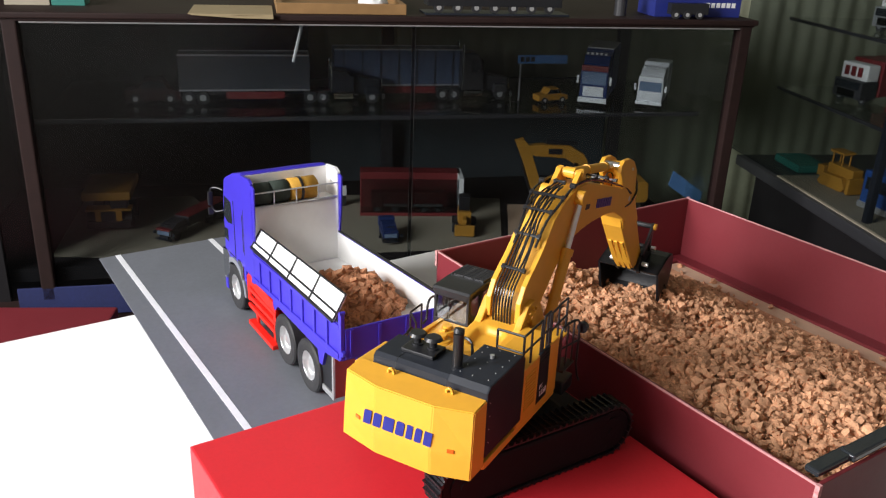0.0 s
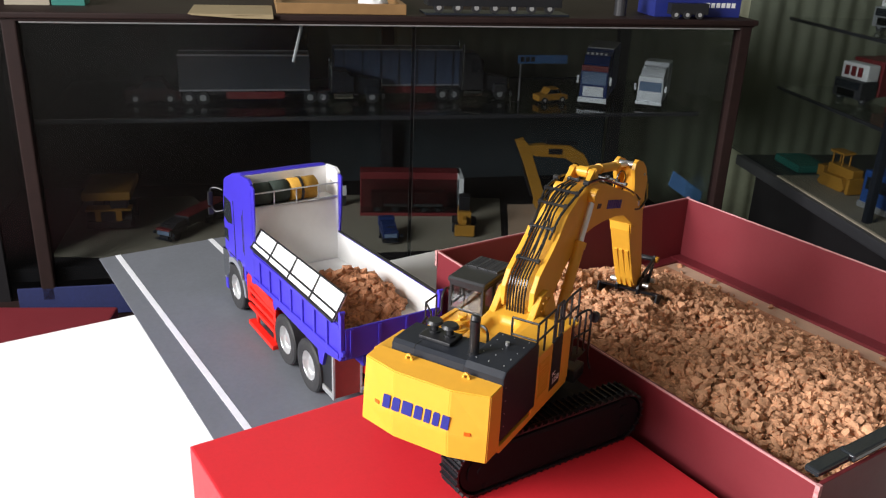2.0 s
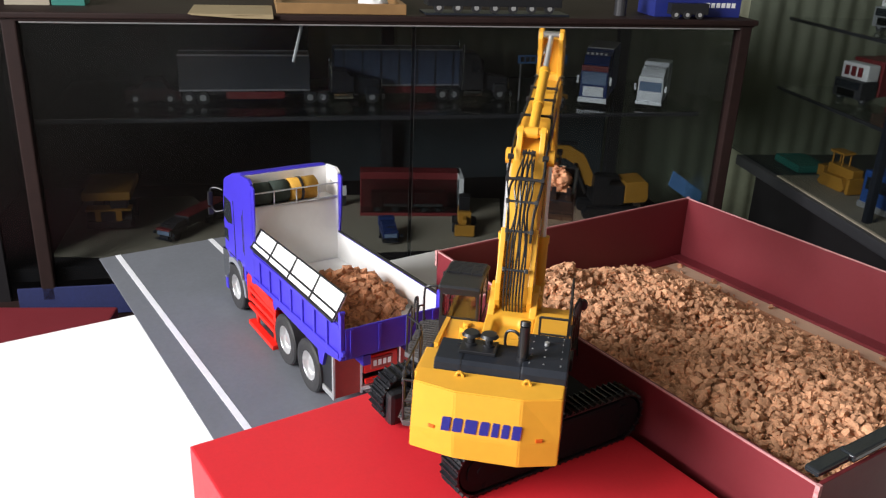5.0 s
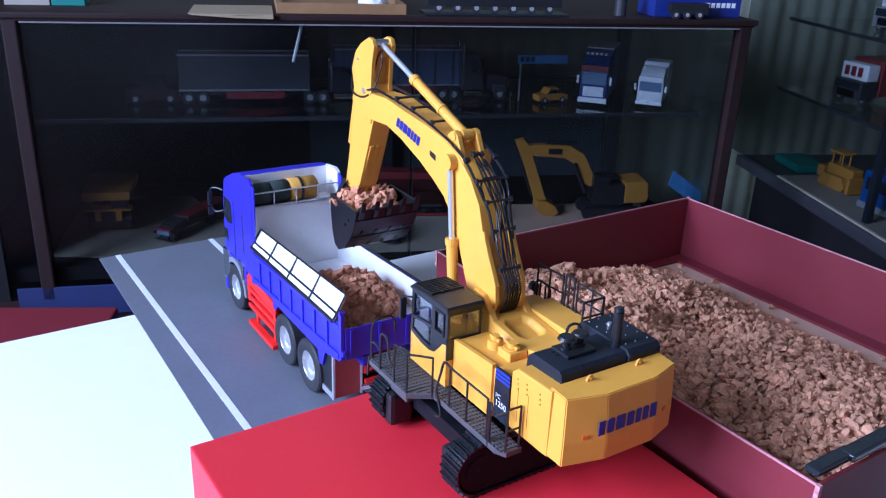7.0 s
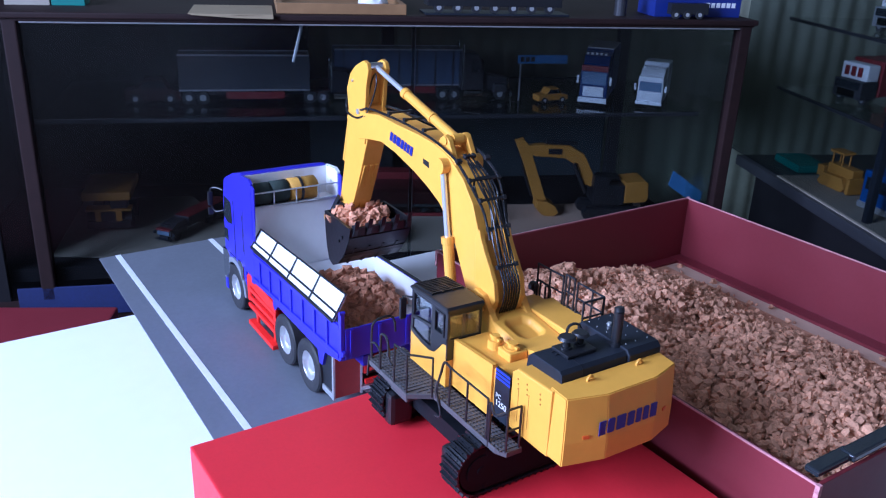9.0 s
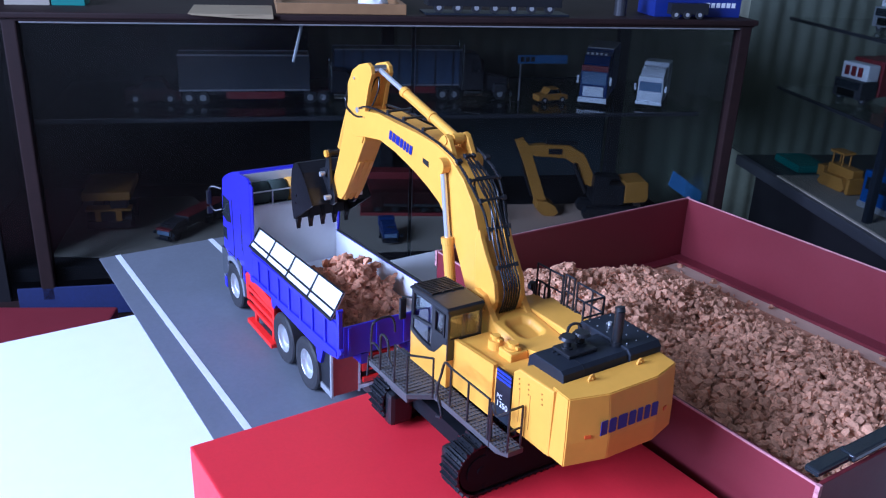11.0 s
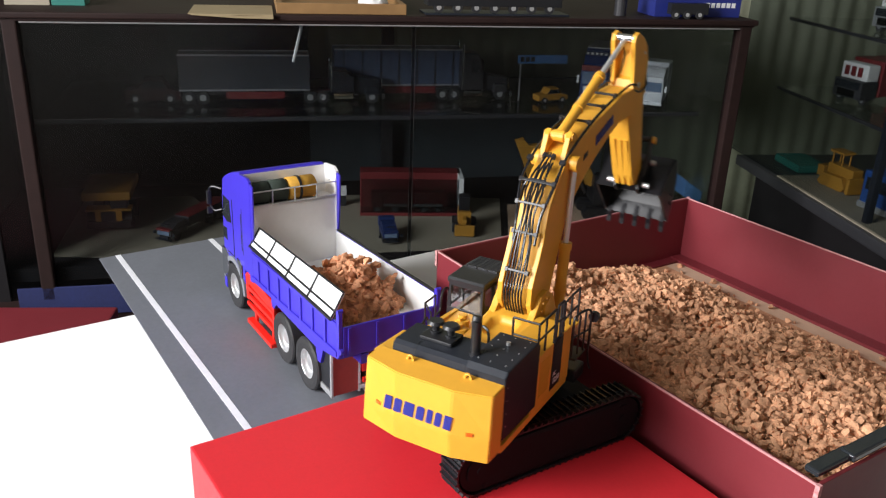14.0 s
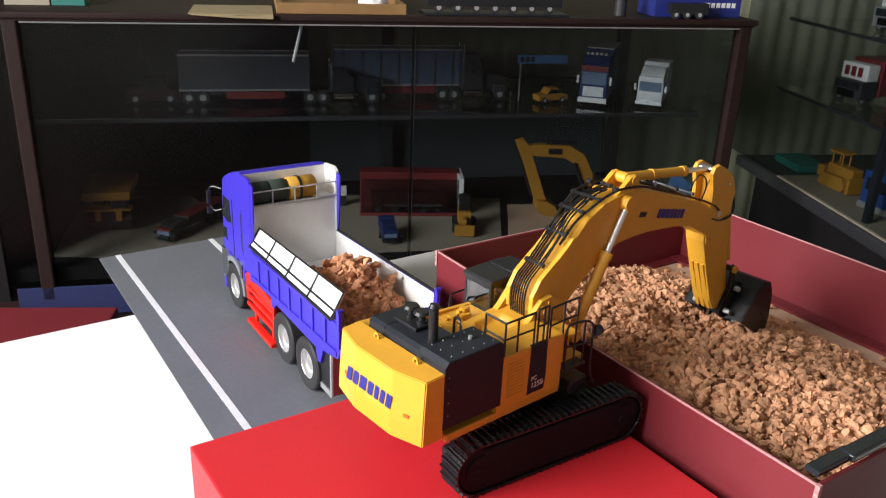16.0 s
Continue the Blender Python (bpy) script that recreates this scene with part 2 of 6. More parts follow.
DX, DY = Vector((math.cos(ALONG), math.sin(ALONG), 0)), Vector((-math.sin(ALONG), math.cos(ALONG), 0))
TABLE_Z = -0.071


def plan(x, y, z=0.0):
    return Matrix.Translation((x, y, z)) @ Matrix.Rotation(ALONG, 4, "Z")


def build_table():
    m = plan(-0.423, 0.161, TABLE_Z)
    t = thing("table", "table covered with a plain white board", "table", m)
    t["kind"] = "structure"
    part("tabletop", box(B(), 0.0, 0.705, -0.10, 0.60, -0.025, 0.0, 0.002), PAPERWHITE, t, "matt white board", unit=1.0)
    part("apron", box(B(), 0.03, 0.675, -0.07, 0.57, -0.10, -0.025), DARKWOOD, t, unit=1.0)
    for x in (0.04, 0.62):
        for y in (-0.06, 0.52):
            part("leg", box(B(), x, x + 0.04, y, y + 0.04, -0.729, -0.10), DARKWOOD, t, unit=1.0)
    r = thing("road_board", "grey roadway board with white edge lines, overhanging the table", "roadway board", plan(-0.426, 0.342, TABLE_Z))
    part("board", prism(B(), [(0.0, -0.001), (0.452, -0.0085), (0.452, 0.139), (0.0, 0.139)], 0.0006, 0.0016, axis="z", bevel=0.0003), ASPHALT, r, unit=1.0)
    for y in (0.0178, 0.1165):
        part("lane_line", box(B(), 0.0, 0.452, y - 0.0027, y + 0.0027, 0.0016, 0.0019), LINE, r, "white painted lane line", unit=1.0)


build_table()


def build_red_box():
    t = thing("red_box", "bright red cardboard box used as a stand", "box", plan(-0.1706, -0.0483, TABLE_Z))
    part("body", box(B(), 0.001, 0.359, 0.001, 0.219, 0.0, 0.040, 0.002), REDCARD, t, unit=1.0)
    part("lid", box(B(), 0.0, 0.360, 0.0, 0.2205, 0.012, 0.071, 0.0012), REDCARD, t, "plain red lid", unit=1.0)


build_red_box()

BOX_L, BOX_W, BOX_TOP, BOX_FLOOR = 0.332, 0.283, 0.033, -0.026


def build_tray():
    t = thing("chip_box", "open wine-red cardboard box holding wood chips", "box", plan(-0.0605, 0.1801, 0.0))
    h, w = BOX_TOP, 0.0022
    part("wall", box(B(), 0, BOX_L, 0.0, w, TABLE_Z, h, 0.0005), WINECARD, t, unit=1.0)
    part("wall", box(B(), 0, BOX_L, BOX_W - w, BOX_W, TABLE_Z, h, 0.0005), WINECARD, t, unit=1.0)
    part("wall", box(B(), 0, w, w, BOX_W - w, TABLE_Z, h, 0.0005), WINECARD, t, unit=1.0)
    part("wall", box(B(), BOX_L - w, BOX_L, w, BOX_W - w, TABLE_Z, h, 0.0005), WINECARD, t, unit=1.0)
    part("bottom", box(B(), w, BOX_L - w, w, BOX_W - w, BOX_FLOOR - 0.003, BOX_FLOOR), KRAFT, t, "plain grey-brown board bottom", unit=1.0)
    part("liner", box(B(), w, w + 0.010, w, BOX_W - w, BOX_FLOOR, BOX_FLOOR + 0.002), WINECARD, t, unit=1.0)
    part("liner", box(B(), w, BOX_L - w, BOX_W - w - 0.014, BOX_W - w, BOX_FLOOR, BOX_FLOOR + 0.0026), WINECARD, t, unit=1.0)
    # rubbed pale edges of the card
    part("worn_edge", box(B(), 0.0, BOX_L, -0.0003, 0.0006, h - 0.0008, h + 0.0003), WINEEDGE, t, "rubbed pale card edge", unit=1.0)
    part("worn_edge", box(B(), 0.0, BOX_L, BOX_W - w, BOX_W - w + 0.0006, h - 0.0008, h + 0.0003), WINEEDGE, t, unit=1.0)
    part("worn_edge", box(B(), -0.0003, 0.0005, 0.0, BOX_W, h - 0.0005, h + 0.0003), WINEEDGE, t, unit=1.0)
    for x, y in ((0.0, 0.0), (BOX_L, 0.0), (0.0, BOX_W)):
        bm = B()
        for k in range(3):
            box(bm, x - 0.0012, x + 0.0012, y - 0.0012, y + 0.0012, h - 0.004 - 0.004 * k, h + 0.0006 - 0.0035 * k)
        part("frayed_corner", bm, WINEEDGE, t, unit=1.0)
    c = thing("black_clip", "black glossy plastic clip strip lying on the box edge", "clip", plan(-0.0605, 0.1801, BOX_TOP))
    part("strip", box(B(), 0.322, 0.3305, 0.030, 0.125, 0.0004, 0.0050, 0.0012), DARKGLASS, c, unit=1.0)
    part("strip", box(B(), 0.3205, 0.3285, 0.004, 0.036, 0.0004, 0.0040, 0.0012), DARKGLASS, c, unit=1.0)


build_tray()


# ------------------------------------------------------------------ wood chips
import itertools


def icosahedron():
    g = (1 + math.sqrt(5)) / 2
    v = np.array([p for a in (-1, 1) for b in (-g, g) for p in ((0, a, b), (a, b, 0), (b, 0, a))], float) / math.sqrt(1 + g * g)
    near = [(i, j, k) for i, j, k in itertools.combinations(range(12), 3)
            if max(np.linalg.norm(v[i] - v[j]), np.linalg.norm(v[j] - v[k]), np.linalg.norm(v[i] - v[k])) < 1.1]
    return v, [(i, j, k) if np.dot(np.cross(v[j] - v[i], v[k] - v[i]), v[i]) > 0 else (i, k, j) for i, j, k in near]


ICO, CHIP_FACES = icosahedron()


def chip_mesh(rng, size):
    """Corners of one crumbled chip: two squashed, dented lumps grown together."""
    out = []
    for scale in (0.52, 0.36):
        s = np.array([1.0, rng.uniform(0.6, 1.0), rng.uniform(0.4, 0.85)]) * size * scale
        v = np.sign(ICO) * np.abs(ICO) ** 0.62 * s * rng.uniform(0.62, 1.25, (12, 1)) + rng.normal(0, 0.06, (12, 3)) * size
        a, b, c = rng.uniform(0, 2 * math.pi), rng.uniform(-0.9, 0.9), rng.uniform(-0.9, 0.9)
        off = rng.normal(0, 0.24, 3) * size if out else 0.0
        out.append(v @ np.array(Euler((b, c, a)).to_matrix()).T + off)
    return np.concatenate(out)


def chips_object(name, centres, sizes, material, seed, m, label, category):
    rng = np.random.default_rng(seed)
    verts, faces = [], []
    for c, s in zip(centres, sizes):
        base = len(verts)
        verts.extend(map(tuple, chip_mesh(rng, s) + np.array(c)))
        faces.extend(tuple(base + 12 * k + i for i in f) for k in (0, 1) for f in CHIP_FACES)
    me = bpy.data.meshes.new(name)
    me.from_pydata(verts, [], faces)
    me.materials.append(material)
    ob = new(name, me)
    ob.matrix_basis = m
    return tagged(ob, label, category, kind="stuff")


def bed_height(x, y):
    """Height of the heap over the box's plan (metres along, across)."""
    n = noise.noise(Vector((x * 22, y * 22, 3.1))) * 0.005 + noise.noise(Vector((x * 60, y * 60, 1.7))) * 0.0025
    far = 0.236 + 0.014 * noise.noise(Vector((x * 18, 0.5, 9.0))) + 0.02 * max(0.0, x - 0.05)
    slope = min(1.0, max(0.0, (far - y) / 0.13)) ** 0.8
    near = 0.9 + 0.1 * min(1.0, y / 0.03)
    back = min(1.0, max(0.0, (x - 0.006) / 0.03))
    h = BOX_FLOOR + (0.042 * slope * near) * (0.35 + 0.65 * back) + n * slope
    h -= 0.010 * math.exp(-((x / 0.045) ** 2 + (y / 0.10) ** 2))
    h -= 0.024 * math.exp(-(((x - 0.146) / 0.034) ** 2 + ((y - 0.128) / 0.032) ** 2))
    h += 0.003 * math.exp(-(((x - 0.060) / 0.035) ** 2 + ((y - 0.085) / 0.05) ** 2))
    h -= 0.023 * math.exp(-(((x - 0.070) / 0.028) ** 2 + ((y - 0.118) / 0.028) ** 2))
    return h, slope


def build_bed():
    rng = np.random.default_rng(5)
    cs, ss = [], []
    for layer in range(2):
        for i in range(6200 if layer == 0 else 3600):
            x, y = rng.uniform(0.006, BOX_L - 0.006), rng.uniform(0.005, BOX_W - 0.010)
            h, slope = bed_height(x, y)
            if slope <= 0.0 or (slope < 0.10 and rng.random() > 0.5):
                continue
            s = rng.uniform(0.0032, 0.0072) if rng.random() < 0.88 else rng.uniform(0.007, 0.0088)
            z = h - layer * 0.0035 + rng.uniform(-0.002, 0.0018)
            cs.append((x, y, max(z, BOX_FLOOR + s * 0.25)))
            ss.append(s)
    for i in range(26):
        x, y = rng.uniform(0.02, 0.30), rng.uniform(0.235, 0.262)
        cs.append((x, y, BOX_FLOOR + 0.0015))
        ss.append(rng.uniform(0.003, 0.007))
    chips_object("wood_chips", cs, ss, CHIP, 7, plan(-0.0605, 0.1801, 0.0),
                 "heap of loose pale brown wood chips filling the box", "wood chips")
    bm = B()
    nx, ny = 60, 50
    grid = [[bm.verts.new((0.003 + (BOX_L - 0.006) * i / nx, 0.003 + 0.247 * j / ny,
                           max(BOX_FLOOR + 0.0003, bed_height(0.003 + (BOX_L - 0.006) * i / nx, 0.003 + 0.247 * j / ny)[0] - 0.0035)))
             for j in range(ny + 1)] for i in range(nx + 1)]
    for i in range(nx):
        for j in range(ny):
            bm.faces.new((grid[i][j], grid[i + 1][j], grid[i + 1][j + 1], grid[i][j + 1]))
    tagged(part("chip_fill", bm, CHIP, None, unit=1.0, m=plan(-0.0605, 0.1801, 0.0)),
           "packed brown wood chips under the loose ones", "wood chips", kind="stuff")


build_bed()


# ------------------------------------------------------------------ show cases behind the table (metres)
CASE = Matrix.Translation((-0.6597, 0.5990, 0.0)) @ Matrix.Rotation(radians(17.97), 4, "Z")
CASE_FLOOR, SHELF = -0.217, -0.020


def bxm(x0, x1, y0, y1, z0, z1, bevel=0.0):
    return box(B(), x0, x1, y0, y1, z0, z1, bevel)


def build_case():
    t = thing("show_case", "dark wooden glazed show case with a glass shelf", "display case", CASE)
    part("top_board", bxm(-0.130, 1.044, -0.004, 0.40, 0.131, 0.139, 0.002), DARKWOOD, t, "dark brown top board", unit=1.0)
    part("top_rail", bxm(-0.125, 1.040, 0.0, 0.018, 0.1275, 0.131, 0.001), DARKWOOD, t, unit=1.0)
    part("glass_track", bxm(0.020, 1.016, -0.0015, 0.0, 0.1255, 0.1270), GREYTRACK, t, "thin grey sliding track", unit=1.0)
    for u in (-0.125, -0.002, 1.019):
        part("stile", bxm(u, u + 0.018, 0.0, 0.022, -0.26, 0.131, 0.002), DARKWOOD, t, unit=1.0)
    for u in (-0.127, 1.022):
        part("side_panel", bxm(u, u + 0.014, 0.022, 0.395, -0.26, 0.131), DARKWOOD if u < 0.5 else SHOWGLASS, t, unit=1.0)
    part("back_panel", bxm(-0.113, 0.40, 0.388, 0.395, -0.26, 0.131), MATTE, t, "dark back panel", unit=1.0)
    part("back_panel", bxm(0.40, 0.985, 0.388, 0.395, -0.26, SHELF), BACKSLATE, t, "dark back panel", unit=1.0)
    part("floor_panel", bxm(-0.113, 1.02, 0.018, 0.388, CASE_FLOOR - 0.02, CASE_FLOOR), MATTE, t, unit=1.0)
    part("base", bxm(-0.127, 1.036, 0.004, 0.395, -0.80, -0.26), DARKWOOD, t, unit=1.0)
    # added opaque board that keeps window light off the left-hand models
    part("end_board", bxm(-0.107, -0.045, 0.004, 0.016, -0.26, 0.1275), MATTE, t, "dark board added to shade the left end", unit=1.0)
    part("pane", bxm(-0.045, -0.002, 0.006, 0.010, -0.26, 0.1275), DIMGLASS, t, "glass pane tinted to dim the case", unit=1.0).visible_shadow = False
    part("pane", bxm(0.016, 0.527, 0.006, 0.010, -0.26, 0.1275), DIMGLASS, t, "sliding glass pane tinted to dim the case", unit=1.0).visible_shadow = False
    part("pane", bxm(0.523, 1.019, 0.012, 0.016, -0.26, 0.1275), DIMGLASS, t, "sliding glass pane tinted to dim the case", unit=1.0).visible_shadow = False
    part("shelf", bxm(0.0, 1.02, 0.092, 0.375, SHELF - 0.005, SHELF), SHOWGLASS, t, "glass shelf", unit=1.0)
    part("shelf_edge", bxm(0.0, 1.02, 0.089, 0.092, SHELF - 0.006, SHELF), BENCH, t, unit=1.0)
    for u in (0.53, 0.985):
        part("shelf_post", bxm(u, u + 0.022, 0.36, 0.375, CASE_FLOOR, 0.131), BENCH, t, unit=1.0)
    # white rod modelled in place of a pale streak reflected in the pane
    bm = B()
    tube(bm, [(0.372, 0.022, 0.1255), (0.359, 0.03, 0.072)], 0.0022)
    part("prop_stick", bm, WHITE, t, "thin white strip standing in for a reflection in the glass", unit=1.0)


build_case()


def flat(name, label, category, material, pts, z, thick=0.002):
    """A board or sheet lying flat in the case: plan corners."""
    t = part(name, prism(B(), pts, z + 0.0005, z + thick, axis="z"), material, None, m=CASE, unit=1.0)
    return tagged(t, label, category)


flat("cream_mat", "cream board lying on the case floor", "board", CREAM, [(0.004, 0.060), (0.205, 0.022), (0.262, 0.150), (0.185, 0.318), (0.006, 0.318)], CASE_FLOOR)
flat("cream_mat", "long cream board on the case floor", "board", CREAM, [(0.36, 0.020), (0.675, 0.018), (0.735, 0.250), (0.44, 0.300)], CASE_FLOOR)
flat("brown_mat", "brown mat under the model excavator", "mat", KRAFT, [(0.69, 0.030), (0.93, 0.030), (0.99, 0.200), (0.74, 0.215)], CASE_FLOOR)


def toy_wheels(parent, spots, r, w, unit=0.001):
    for x, y in spots:
        bm = B()
        rod(bm, (x, y - w / 2, r), (x, y + w / 2, r), r, 18)
        wheel = part("wheel", bm, RUBBER, parent, unit=unit)
        bm = B()
        rod(bm, (x, y - w / 2 - 0.3, r), (x, y + w / 2 + 0.3, r), r * 0.5, 14)
        part("rim", bm, STEEL, wheel, "bright wheel disc", unit=unit)


def toy_tractor(label, m, colour, trim=None, tall=70.0):
    """Bonneted highway tractor, nose towards +x, about 150 long."""
    t = thing("toy_tractor", label, "model truck", CASE @ m)
    trim = trim or CHROME
    part("frame", box(B(), -70, 60, -9, 9, 12, 18, 1), GREY, t)
    bm = B()
    prism(bm, [(-30, 16), (-30, tall), (-5, tall), (2, tall - 8), (8, 44), (8, 16)], -20, 20, bevel=2)
    part("cab", bm, colour, t)
    part("windscreen", prism(B(), [(-16, 46), (16, 46), (15, tall - 12), (-15, tall - 12)], 5.5, 8.0, axis="x"), DARKGLASS, t)
    for s in (-1, 1):
        part("side_window", prism(B(), [(-14, 46), (3, 46), (0, tall - 10), (-14, tall - 10)], s * 20.2 - 0.3, s * 20.2 + 0.3), DARKGLASS, t)
    part("bonnet", prism(B(), [(8, 16), (8, 43), (50, 36), (53, 16)], -14, 14, bevel=2), colour, t)
    part("grille", box(B(), 52, 54.5, -11, 11, 16, 36, 0.6), trim, t, "bright radiator grille")
    part("bumper", box(B(), 53, 58, -22, 22, 6, 15, 1.2), trim, t)
    for s in (-1, 1):
        part("exhaust_pipe", rod(B(), (-28, s * 19, 18), (-28, s * 19, tall + 14), 2.0, 12), trim, t)
        part("fuel_tank", rod(B(), (-25, s * 17, 13), (6, s * 17, 13), 7, 16), trim, t)
        part("mudguard", prism(B(), [(24, 14), (28, 27), (44, 27), (50, 14)], s * 18 - 5, s * 18 + 5, bevel=1), colour, t)
    toy_wheels(t, [(x, y) for x in (-62, -42, 37) for y in (-17, 17)], 10, 8)
    return t


def toy_trailer(label, m, length, height, colour, slats=0, rail=None):
    t = thing("toy_trailer", label, "model trailer", CASE @ m)
    part("box_body", box(B(), 0, length, -20, 20, 22, 22 + height, 1.2), colour, t)
    bm = B()
    for z in (22, 22 + height):
        for y in (-20.4, 20.4):
            box(bm, 0, length, y - 0.6, y + 0.6, z - 1.2, z + 1.2)
    part("edge_rail", bm, rail or STEEL, t, "pale edge rails")
    for k in range(slats):
        x = length * (k + 0.5) / slats
        part("rib", box(B(), x - 1, x + 1, -21, 21, 22, 22 + height + 1), BENCH, t)
    part("chassis", box(B(), 6, length - 6, -8, 8, 13, 22), GREY, t)
    part("side_skirt", box(B(), length * 0.35, length * 0.8, -18, -16.5, 8, 19), DULLRED, t)
    part("landing_leg", box(B(), length - 50, length - 46, -14, 14, 2, 16), GREY, t)
    toy_wheels(t, [(x, y) for x in (14, 35) for y in (-16, 16)], 10, 8)
    return t


def scaled(u, v, z, turn, s=1.0):
    return Matrix.Translation((u, v, z)) @ Matrix.Rotation(radians(turn), 4, "Z")


toy_trailer("long dark grey box trailer model with pale edges on the shelf", scaled(0.190, 0.20, SHELF, 0), 200, 54, mat("trailer_grey", (0.06, 0.065, 0.075), 0.3, var=0.2, scale=40))
toy_tractor("chrome-trimmed dark highway tractor model on the shelf", scaled(0.452, 0.20, SHELF, 0), GREY, tall=52)
toy_trailer("slate blue ribbed tipper trailer model on the shelf", scaled(0.432, 0.235, SHELF, 0), 212, 58, SLATE, slats=7)
toy_tractor("black bonneted highway tractor model on the shelf", scaled(0.670, 0.215, SHELF, 0), BENCH, tall=78)


def toy_front_truck(label, m, colour, band, trim, w=52.0, h=92.0, depth=130.0):
    """Flat-nosed lorry seen from its front, nose towards -y."""
    t = thing("toy_lorry", label, "model truck", CASE @ m)
    part("cab", box(B(), -w / 2, w / 2, 0, 40, 10, h * 0.66, 2.5), colour, t)
    part("roof_fairing", prism(B(), [(4, h * 0.66), (18, h * 0.9), (40, h * 0.92), (40, h * 0.66)], -w / 2 + 2, w / 2 - 2, axis="x"), colour, t)
    part("sun_visor", box(B(), -w / 2 + 1, w / 2 - 1, -2, 6, h * 0.64, h * 0.74, 0.8), band, t)
    # blue-grey base colour paints a sky reflection onto the windscreen
    part("windscreen", box(B(), -w / 2 + 3, w / 2 - 3, -1.0, 0.5, h * 0.40, h * 0.62, 0.4), mat("painted_sky_glass", (0.16, 0.22, 0.33), 0.08, coat=0.5), t)
    part("grille", box(B(), -w / 2 + 6, w / 2 - 6, -1.5, 0.5, h * 0.18, h * 0.36, 0.4), trim, t, "bright grille")
    part("bumper", box(B(), -w / 2 - 1, w / 2 + 1, -4, 2, 6, h * 0.16, 1.0), trim, t)
    for k in range(5):
        x = -w / 2 + 8 + k * (w - 16) / 4
        part("lamp", box(B(), x - 2, x + 2, 2, 6, h * 0.93, h * 0.97, 0.5), trim, t)
    part("load_body", box(B(), -w / 2, w / 2, 44, depth, 14, h * 0.98, 1.5), colour, t)
    part("body_top", box(B(), -w / 2 + 1, w / 2 - 1, 45, depth - 1, h * 0.98, h, 0.5), WHITE if h > 80 else band, t)
    for s in (-1, 1):
        part("mirror", box(B(), s * (w / 2 + 4) - 2, s * (w / 2 + 4) + 2, 0, 3, h * 0.40, h * 0.55, 0.6), trim, t)
        for y in (16, depth - 50, depth - 26) if depth > 100 else (14, depth - 14):
            bm = B()
            rod(bm, (s * (w / 2 - 5) - 4, y, 9.5), (s * (w / 2 - 5) + 4, y, 9.5), 9.5, 16)
            part("wheel", bm, RUBBER, t)
    return t


toy_front_truck("red and blue flat-nosed lorry model with chrome bumper on the shelf", scaled(0.852, 0.142, SHELF, -30), NAVYTOY, DULLRED, GLAREWHITE, 46, 90)
toy_front_truck("chromed lorry model with a light bar on the shelf, painted pale for window glare", scaled(0.944, 0.122, SHELF, -34), GLAREWHITE, GLAREWHITE, GLAREWHITE, 42, 70, 84)


def small_car(label, m, colour, s=1.0):
    t = thing("toy_car", label, "model car", CASE @ m)
    part("body", prism(B(), [(-28 * s, 5), (-28 * s, 14 * s), (-14 * s, 16 * s), (-8 * s, 25 * s), (10 * s, 25 * s), (16 * s, 16 * s), (28 * s, 13 * s), (28 * s, 5)], -11 * s, 11 * s, bevel=1.5), colour, t)
    part("glazing", prism(B(), [(-12 * s, 16.5 * s), (-7 * s, 23.5 * s), (9 * s, 23.5 * s), (14 * s, 16.5 * s)], -11.3 * s, 11.3 * s), DARKGLASS, t)
    toy_wheels(t, [(x * s, y * s) for x in (-17, 17) for y in (-10, 10)], 5.5 * s, 4)


small_car("small orange-yellow car model on the shelf", scaled(0.790, 0.175, SHELF, 12), DULLYELLOW)
small_car("red pickup model on the shelf, its red darkened for shade", scaled(0.150, 0.20, SHELF, 0), SHADERED, 1.5)
sign = thing("name_sign", "pale blue sign on a small stand, lettering not legible", "sign", CASE @ scaled(0.760, 0.19, SHELF, 0))
part("sign_board", box(B(), -26, 60, -1, 1, 62, 76, 0.4), CARDBLUE, sign)
part("stand", box(B(), -22, -20, -1, 1, 0, 62), STEEL, sign)
for k in range(3):
    part("lettering_bar", box(B(), -22 + 9 * k, -15 + 9 * k, -1.4, -1.0, 65, 73), BENCH, sign, "dark bar of lettering")


